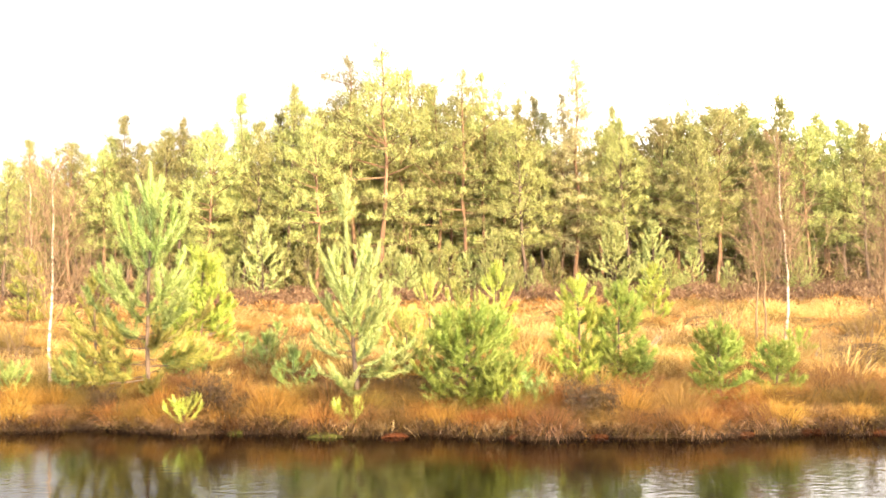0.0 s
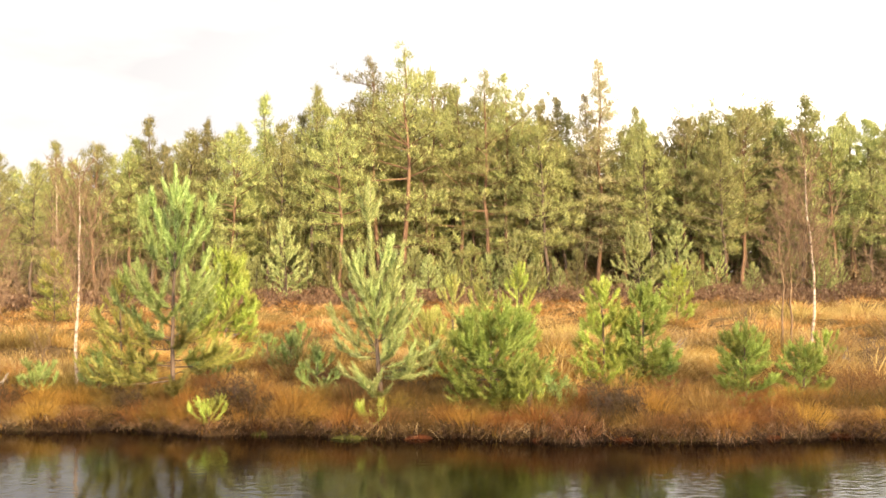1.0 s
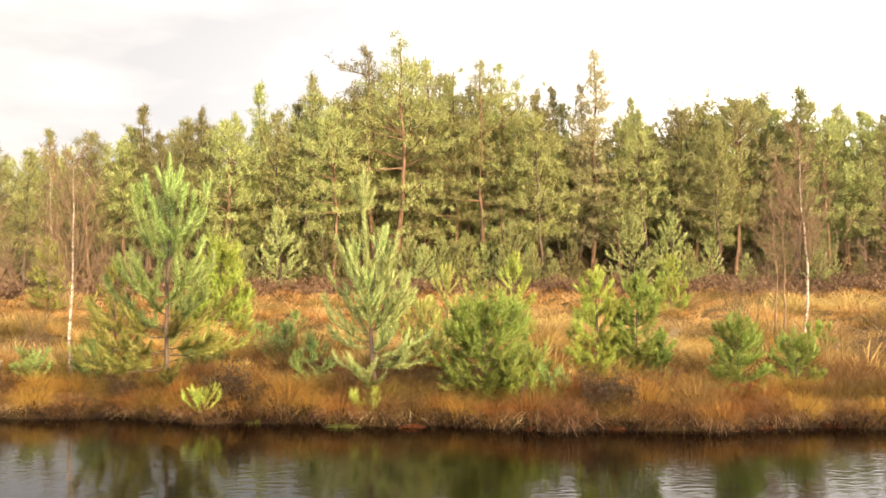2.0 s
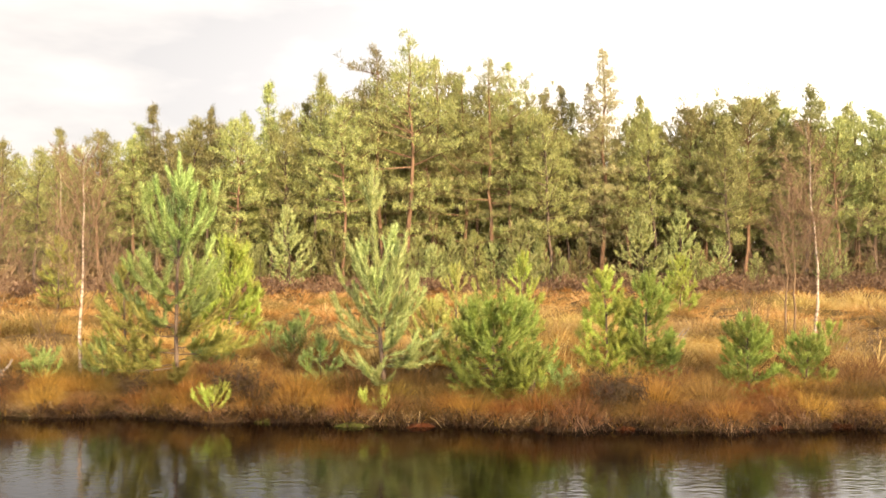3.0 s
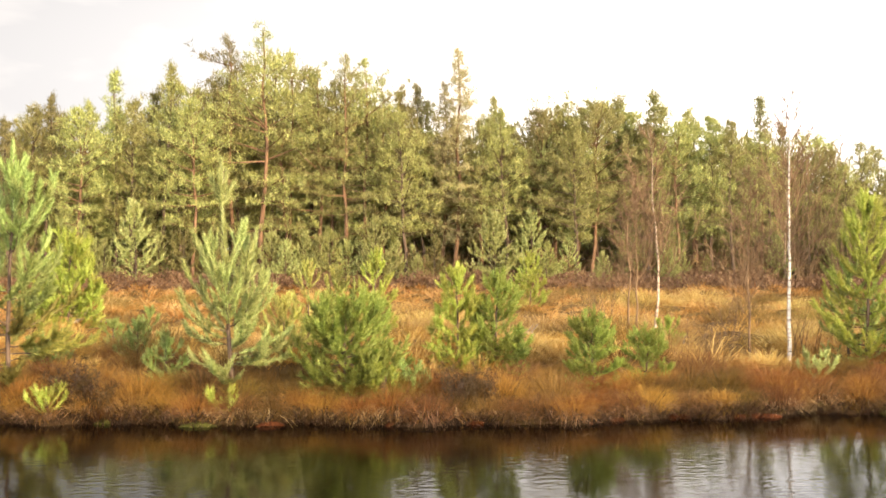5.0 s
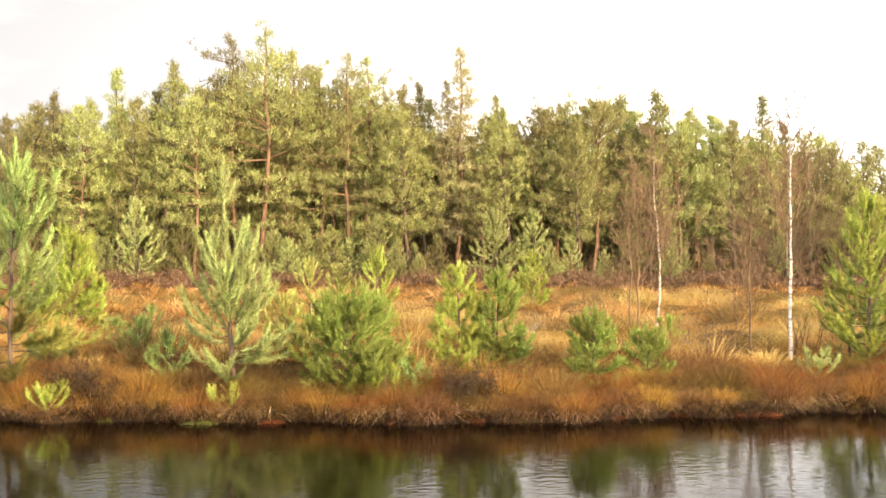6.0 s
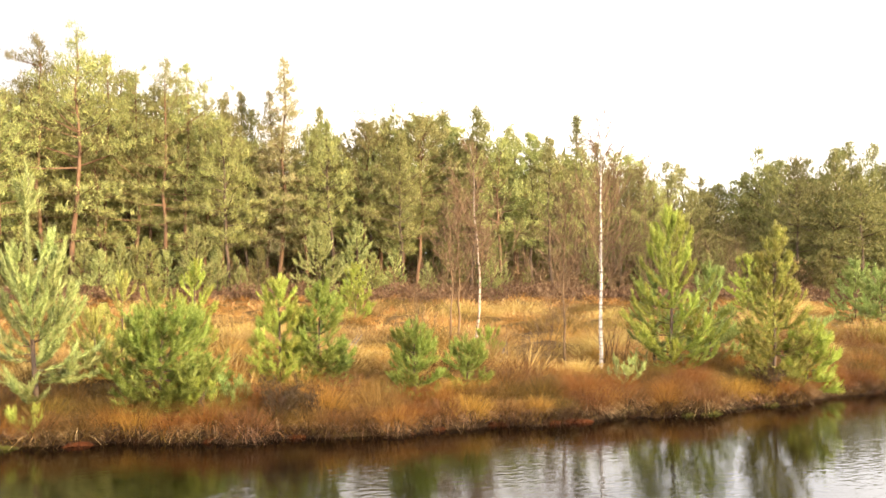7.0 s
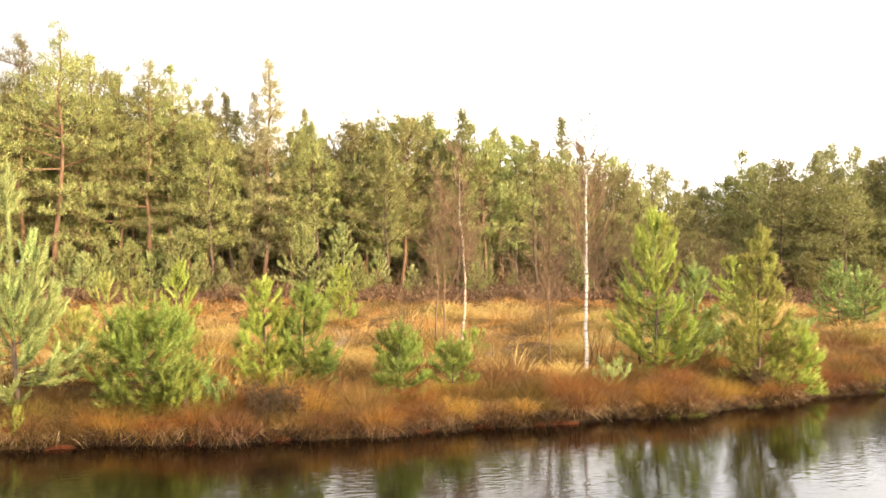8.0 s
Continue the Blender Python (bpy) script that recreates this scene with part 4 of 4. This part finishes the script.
def moor_grass(n, d0, d1, blades, size, width, seed, label, under):
    """Tussocks of bent grass over the bog between two distances, on a short thin turf of under blades."""
    rng = np.random.default_rng(seed)
    x, y = scatter(rng, n, -29, 51, d0, d1)
    keep = rng.random(n) < smooth01(1.2, 4.2, y - bank(x))
    x, y = x[keep], y[keep]
    swell = np.sin(1.5 * x + 0.5 * y + np.sin(0.43 * y)) * np.sin(1.05 * y - 0.35 * x + 1 + np.sin(0.31 * x))
    big = size * np.exp(rng.normal(size=len(x)) * 0.3 + 0.35 * swell)
    r = big * 0.6
    i = np.repeat(np.arange(len(x)), blades)
    a, q = rng.random(len(i)) * 6.283, np.sqrt(rng.random(len(i)))
    out = np.stack([np.cos(a) * q, np.sin(a) * q, 0 * a], -1)
    bx, by = x[i] + out[:, 0] * r[i], y[i] + out[:, 1] * r[i]
    base = np.stack([bx, by, land(bx, by) + 0.3 * big[i] * (1 - q ** 2) - 0.02], -1)
    b = Buf()
    b.blades(base, out * 0.95 + rng.normal(size=out.shape) * [0.22, 0.22, 0] + [0.12, -0.05, 0], big[i], width, rng, 1.0)
    x, y = scatter(rng, under, -29, 51, d0, d1)
    keep = rng.random(under) < smooth01(0.8, 3.6, y - bank(x))
    x, y = x[keep], y[keep]
    b.blades(np.stack([x, y, land(x, y) - 0.02], -1), rng.normal(size=(len(x), 3)) * [0.6, 0.6, 0], size * 0.6, width * 1.15, rng, 1.1)
    tagged(new("moor_grass", b.mesh("moor_grass", M_GRASS_GOLD)), label, "grass", kind="stuff")


moor_grass(1100, 11, 22, 58, 0.25, 0.0065, 400, "tufted golden autumn moor grass behind the bank", 16000)
moor_grass(2100, 21, 38, 32, 0.24, 0.014, 401, "tufted golden autumn moor grass across the bog", 16000)
moor_grass(2200, 37, 59, 20, 0.26, 0.034, 402, "golden autumn moor grass out towards the wood", 14000)


def bank_grass(name, n, mat, seed, label, lo, hi, length, toward, droop, power=1.35):
    """Blades along the far bank, from lo to hi metres behind the water's edge."""
    rng = np.random.default_rng(seed)
    x = rng.uniform(-9, 17, n)
    off = lo + (hi - lo) * rng.random(n) ** power
    lump = np.clip(0.5 + 0.5 * np.sin(2.3 * x + 1.1 + 2 * off) * np.sin(5.1 * x - 1.5 * off) + 0.25 * np.sin(11 * x + 3 * off), 0, 1.2)
    keep = rng.random(n) < 0.3 + 0.7 * lump
    x, off, lump = x[keep], off[keep], lump[keep]
    y = bank(x) + off
    base = np.stack([x, y, land(x, y) - 0.01], -1)
    lean = rng.normal(size=base.shape) * [0.4, 0.35, 0] + [0.0, toward, 0]
    b = Buf()
    b.blades(base, lean, length * (0.55 + 0.55 * lump), 0.0055, rng, droop)
    tagged(new(name, b.mesh(name, mat)), label, "grass", kind="stuff")


bank_grass("bank_grass", 46000, M_GRASS_RED, 450, "rusty-brown sedge and grass covering the bank", 0.0, 4.2, 0.21, -0.1, 1.0, 1.5)
bank_grass("edge_sedge", 16000, M_SEDGE_DARK, 452, "rusty sedge drooping over the water's edge, darkened for the brink's shade", -0.04, 0.25, 0.28, -0.9, 1.1)


def fan(b, rng, n, r, length, width, droop, height, spread=0.8):
    """A dome of bent blades."""
    a, q = rng.random(n) * 6.283, np.sqrt(rng.random(n))
    out = np.stack([np.cos(a) * q, np.sin(a) * q, 0 * a], -1)
    base = out * r + np.stack([0 * a, 0 * a, height * (1 - q ** 2)], -1)
    b.blades(base, out * spread + rng.normal(size=(n, 3)) * [0.18, 0.18, 0], length, width, rng, droop)


def tussock(seed, n, r, length, width, mat, droop=0.7, skirt=0):
    """A grass tussock; on the brink it wears a skirt of hanging dead straw."""
    rng = np.random.default_rng(seed)
    b = Buf()
    fan(b, rng, n, r, length, width, droop, 0.16)
    if not skirt:
        return new("grass_tussock", b.mesh("grass_tussock", mat))
    root = new("grass_tussock")
    part("tuft", b, mat, root)
    sb = Buf()
    a = rng.random(skirt) * 6.283
    out = np.stack([np.cos(a), np.sin(a), 0 * a], -1)
    base = out * r * rng.uniform(0.75, 1.05, (skirt, 1)) + np.array([0, 0, 1]) * rng.uniform(0.06, 0.18, (skirt, 1))
    sb.blades(base, out * 1.6 + rng.normal(size=(skirt, 3)) * [0.3, 0.3, 0] - [0, 0, 1.5], 0.17, 0.0045, rng, 1.3)
    part("skirt", sb, M_GRASS_STRAW, root, "hanging bleached straw")
    return root


M_GRASS_OLIVE = plant_material("olive_bank_grass", [(0, (0.068, 0.045, 0.013)), (0.5, (0.148, 0.094, 0.021)), (1, (0.263, 0.163, 0.039))], 0.35)
M_GRASS_RUST = plant_material("orange_rust_grass", [(0, (0.159, 0.068, 0.015)), (0.5, (0.301, 0.142, 0.029)), (1, (0.482, 0.261, 0.068))], 0.4)
M_GRASS_BROWN = plant_material("brown_bank_grass", [(0, (0.071, 0.033, 0.013)), (0.5, (0.175, 0.085, 0.027)), (1, (0.329, 0.176, 0.061))], 0.35)
M_GRASS_PALE = plant_material("pale_straw_grass", [(0, (0.32, 0.20, 0.062)), (0.5, (0.47, 0.325, 0.115)), (1, (0.60, 0.45, 0.19))], 0.4)
M_GRASS_DUN = plant_material("dun_olive_grass", [(0, (0.13, 0.090, 0.026)), (0.5, (0.22, 0.155, 0.042)), (1, (0.32, 0.235, 0.070))], 0.4)
tus = [tussock(500, 640, 0.3, 0.4, 0.0036, M_GRASS_BROWN, 0.9), tussock(501, 640, 0.3, 0.42, 0.0036, M_GRASS_RUST, 0.9), tussock(502, 600, 0.28, 0.36, 0.0036, M_GRASS_OLIVE, 0.9),
       tussock(503, 560, 0.26, 0.36, 0.0036, M_GRASS_RUST, 0.8, 200), tussock(504, 560, 0.28, 0.38, 0.0036, M_GRASS_BROWN, 0.8, 200), tussock(505, 520, 0.25, 0.34, 0.0036, M_GRASS_OLIVE, 0.8, 90),
       tussock(520, 320, 0.36, 0.48, 0.0065, M_GRASS_GOLD, 1.1), tussock(521, 480, 0.45, 0.36, 0.0065, M_GRASS_PALE, 1.3), tussock(522, 480, 0.5, 0.32, 0.0065, M_GRASS_DUN, 1.3)]
TUS_LABELS = ("brown grass tussock on the bank", "orange-rust grass tussock on the bank", "olive-green grass tussock on the bank",
              "orange-rust grass tussock with a straw skirt over the water", "brown grass tussock with a straw skirt over the water", "olive-green grass tussock with a straw skirt over the water",
              "golden moor grass tussock behind the bank", "pale straw-coloured grass tussock in the bog", "dun olive grass tussock in the bog")
rng_t = np.random.default_rng(9)
made = set()


def set_tussock(kind, x, off, scale):
    ob = tus[kind]
    m = place(x, float(bank(x)) + off, rng_t.random() * 360, scale)
    if kind in made:
        ob = clone(ob, m)
    ob.matrix_basis = m
    made.add(kind)
    tagged(ob, TUS_LABELS[kind], "grass tussock", "bank tussocks" if kind < 6 else "golden tussocks")


for lo, hi, step, kinds, low, high in ((0.14, 0.3, 0.36, (3, 3, 4, 4, 5), 0.6, 0.95), (0.45, 1.0, 0.42, (0, 1, 1, 2, 2), 0.65, 1.0), (1.0, 1.9, 0.46, (0, 1, 1, 2, 2), 0.65, 1.0),
                                       (1.9, 3.0, 0.55, (0, 1, 2, 6), 0.6, 0.95), (3.0, 5.0, 0.6, (1, 2, 6, 6, 6), 0.6, 0.95)):
    x = -8.6
    while x < 15.5:
        set_tussock(kinds[int(rng_t.integers(len(kinds)))], x, rng_t.uniform(lo, hi), rng_t.uniform(low, high))
        x += step * rng_t.uniform(0.6, 1.5)
for k in range(90):
    az, d = rng_t.uniform(radians(-26), radians(47)), 14 + 26 * rng_t.random() ** 1.2
    x, y = math.sin(az) * d, math.cos(az) * d
    off = y - float(bank(x))
    if off > 1.8:
        set_tussock(7 if k % 2 else 8, x, off, rng_t.uniform(0.8, 1.5) * (0.75 + d / 50))


def heather_band(name, n, az0, az1, d0, d1, height, leaf, seed, label):
    rng = np.random.default_rng(seed)
    x, y = scatter(rng, n, az0, az1, d0, d1)
    lump = 0.55 + 0.45 * np.sin(1.1 * x) * np.sin(0.9 * y + 0.5 * x)
    z = land(x, y) + height * lump * rng.random(n) ** 0.6
    b = Buf()
    b.tufts(np.stack([x, y, z], -1), np.zeros((n, 3)), 4, leaf, leaf * 0.3, rng, 0.9)
    tagged(new(name, b.mesh(name, M_HEATHER)), label, "heather", kind="stuff")


heather_band("heather", 26000, -28, 50, 52.5, 61, 0.95, 0.22, 600, "dark brown heather along the foot of the wood")
heather_band("undergrowth", 15000, -28, 50, 60, 67, 2.4, 0.3, 601, "leafless brown undergrowth between the trunks")


# Foliage closing the gaps; its dark needle colour carries the wood's inner shade.
def far_wood(seed):
    rng = np.random.default_rng(seed)
    n = 34000
    az = rng.uniform(radians(-30), radians(54), n)
    d = rng.uniform(84, 100, n)
    top = np.interp(np.degrees(az), sky_az, sky_el) * 84 * 0.8 + 1.2 * np.sin(az * 140) + 0.8 * np.sin(az * 311 + 1)
    z = rng.random(n) ** 1.4 * np.maximum(top, 2.5)
    b = Buf()
    b.tufts(np.stack([np.sin(az) * d, np.cos(az) * d, z], -1), np.zeros((n, 3)), 3, 1.15, 0.42, rng, 0.4)
    tagged(new("far_wood", b.mesh("far_wood", M_FOREST_DARK)), "dense depth of the wood behind its first rows, coloured dark for its shade", "woodland", kind="stuff")


far_wood(700)


# ---- heather, dead wood and bare shrubs on the bank ----
def heather_bush(h, seed):
    """A low dark shrub: wiry stems and small leaves."""
    rng = np.random.default_rng(seed)
    root = new("heather_bush")
    for k in range(9):
        az, ln = k * 0.7 + rng.random(), h * rng.uniform(0.7, 1.15)
        out = np.array([math.cos(az), math.sin(az), 0]) * rng.uniform(0.25, 0.8)
        t = np.linspace(0, 1, 5)[:, None]
        p = out * ln * t + np.array([0, 0, 1]) * ln * t ** 0.8 + rng.normal(size=(5, 3)) * 0.02 * t
        b = Buf()
        b.tube(p, np.linspace(0.006, 0.002, 5), 4)
        stem_ob = part("stem", b, M_STUMP, root)
        c = p[rng.integers(1, 5, 60)] + rng.normal(size=(60, 3)) * 0.05
        lb = Buf()
        lb.tufts(c, np.repeat(unit(out[None]), 60, 0), 9, 0.045, 0.006, rng, 0.7)
        part("leaves", lb, M_HEATHER_NEAR, stem_ob)
    return root


bushes = [heather_bush(0.36, 800), heather_bush(0.3, 801)]
for k, (x, off, sc) in enumerate(((1.95, 0.3, 1.2), (2.25, 0.4, 1.0), (-2.5, 0.35, 1.2), (-2.2, 0.25, 1.0), (-3.9, 0.3, 0.9), (9.0, 0.3, 1.0), (-5.6, 0.4, 0.9))):
    m = place(x, float(bank(x)) + off, 50 * k, sc)
    ob = bushes[k] if k < 2 else clone(bushes[k % 2], m)
    ob.matrix_basis = m
    tagged(ob, "dark wiry heather bush on the bank", "heather bush", "heather bushes")


def moss_cushion(seed, mat):
    """A low lumpy moss cushion with a ragged rim."""
    rng = np.random.default_rng(seed)
    ring, rows_n = 14, 5
    v, f = [[0, 0, 0.075]], []
    for k in range(1, rows_n + 1):
        rr = k / rows_n
        for a in range(ring):
            th = a * 6.283 / ring
            w = 0.17 * rr * (1 + 0.22 * math.sin(3 * th + seed) + rng.normal() * 0.07)
            v.append([w * math.cos(th) * 1.5, w * math.sin(th), 0.075 * math.cos(rr * 1.6) + rng.normal() * 0.007 - 0.02 * (k == rows_n)])
    for a in range(ring):
        f.append([0, 1 + a, 1 + (a + 1) % ring])
        for k in range(rows_n - 1):
            p, q = 1 + k * ring + a, 1 + k * ring + (a + 1) % ring
            f += [[p, p + ring, q], [q, p + ring, q + ring]]
    b = Buf()
    b.add(np.array(v, float), np.array(f))
    return new("moss_cushion", b.mesh("moss_cushion", mat, True))


M_MOSS_RED = rough_material("red_bog_moss", [(0.3, (0.02, 0.006, 0.003)), (0.7, (0.075, 0.024, 0.008))], 14, bump=0.9)
M_MOSS_GREEN = rough_material("green_bog_moss", [(0.3, (0.02, 0.022, 0.005)), (0.7, (0.07, 0.072, 0.016))], 14, bump=0.9)
cushions = [moss_cushion(850, M_MOSS_RED), moss_cushion(851, M_MOSS_GREEN), moss_cushion(852, M_MOSS_RED)]
rng_m = np.random.default_rng(31)
for k in range(30):
    x = rng_m.uniform(1.0, 6.0) if k % 3 == 0 else rng_m.uniform(-7, 14)
    m = Matrix.Translation((x, float(bank(x)) + rng_m.uniform(0.02, 0.14), 0.012)) @ Matrix.Rotation(rng_m.normal() * 0.3, 4, "Z") @ Matrix.Diagonal((rng_m.uniform(0.4, 0.8), 0.5, 0.5, 1))
    ob = cushions[k] if k < 3 else clone(cushions[k % 3], m)
    ob.matrix_basis = m
    tagged(ob, "green bog-moss cushion at the waterline" if k % 3 == 1 else "rust-red bog-moss cushion at the waterline", "moss", "moss cushions")


def dead_stump():
    rng = np.random.default_rng(77)
    b = Buf()
    b.tube(np.array([[0, 0, -0.12], [0.01, 0, 0.0], [0.0, 0.01, 0.14], [0.015, 0, 0.27], [0.02, 0, 0.33]]), [0.085, 0.07, 0.055, 0.05, 0.036], 9)
    root = new("tree_stump")
    part("stem", b, M_STUMP, root, smooth=True)
    for az in (0.4, 2.3, 4.4):
        rb = Buf()
        d = np.array([math.cos(az), math.sin(az), 0])
        rb.tube(np.array([d * 0.03 + [0, 0, 0.04], d * 0.1 + [0, 0, 0.0], d * 0.2 + [0, 0, -0.06]]), [0.03, 0.024, 0.012], 5)
        part("root", rb, M_STUMP, root)
    return root


put(dead_stump(), 1.08, 11.42, 0, label="dark wet broken stump at the water's edge", category="stump")


def dead_limb(seed, ln):
    rng = np.random.default_rng(seed)
    root = new("dead_branch")
    t = np.linspace(0, 1, 7)[:, None]
    p = np.array([[-0.5, 0, 0]]) * ln + np.array([1.0, 0.15, 0]) * ln * t + np.array([0, 0, 1]) * (0.09 + 0.12 * ln * np.sin(t * 3.1)) + rng.normal(size=(7, 3)) * 0.012
    b = Buf()
    b.tube(p, np.linspace(0.05, 0.015, 7), 7)
    part("stem", b, M_DEAD, root, smooth=True)
    for k in (2, 4):
        f = Buf()
        f.tube(np.array([p[k], p[k] + [0.05, -0.08, 0.1], p[k] + [0.12, -0.12, 0.2]]), [0.014, 0.01, 0.004], 5)
        part("snag", f, M_DEAD, root)
    return root


for k, (x, y, ln, turn) in enumerate(((-4.31, 21.57, 0.8, 10), (4.39, 17.46, 0.6, 40), (-6.15, 13.6, 0.35, 100), (7.35, 17.6, 0.6, -25))):
    put(dead_limb(90 + k, ln), x, y, turn, sink=0.0, label="bleached dead branch lying in the grass", category="dead branch", group="dead branches")
for k, (x, y, hh) in enumerate(((6.75, 14.3, 1.3), (6.3, 13.9, 0.9), (7.9, 14.2, 1.0), (-5.9, 14.4, 1.0), (6.2, 18.9, 1.6), (5.7, 17.8, 0.9))):
    put(bare_bush(hh, 330 + k, stems=9, name="bare_shrub", twig_r=0.004), x, y, 33 * k, label="leafless thin brown shrub in the grass", category="bush", group="bare shrubs")
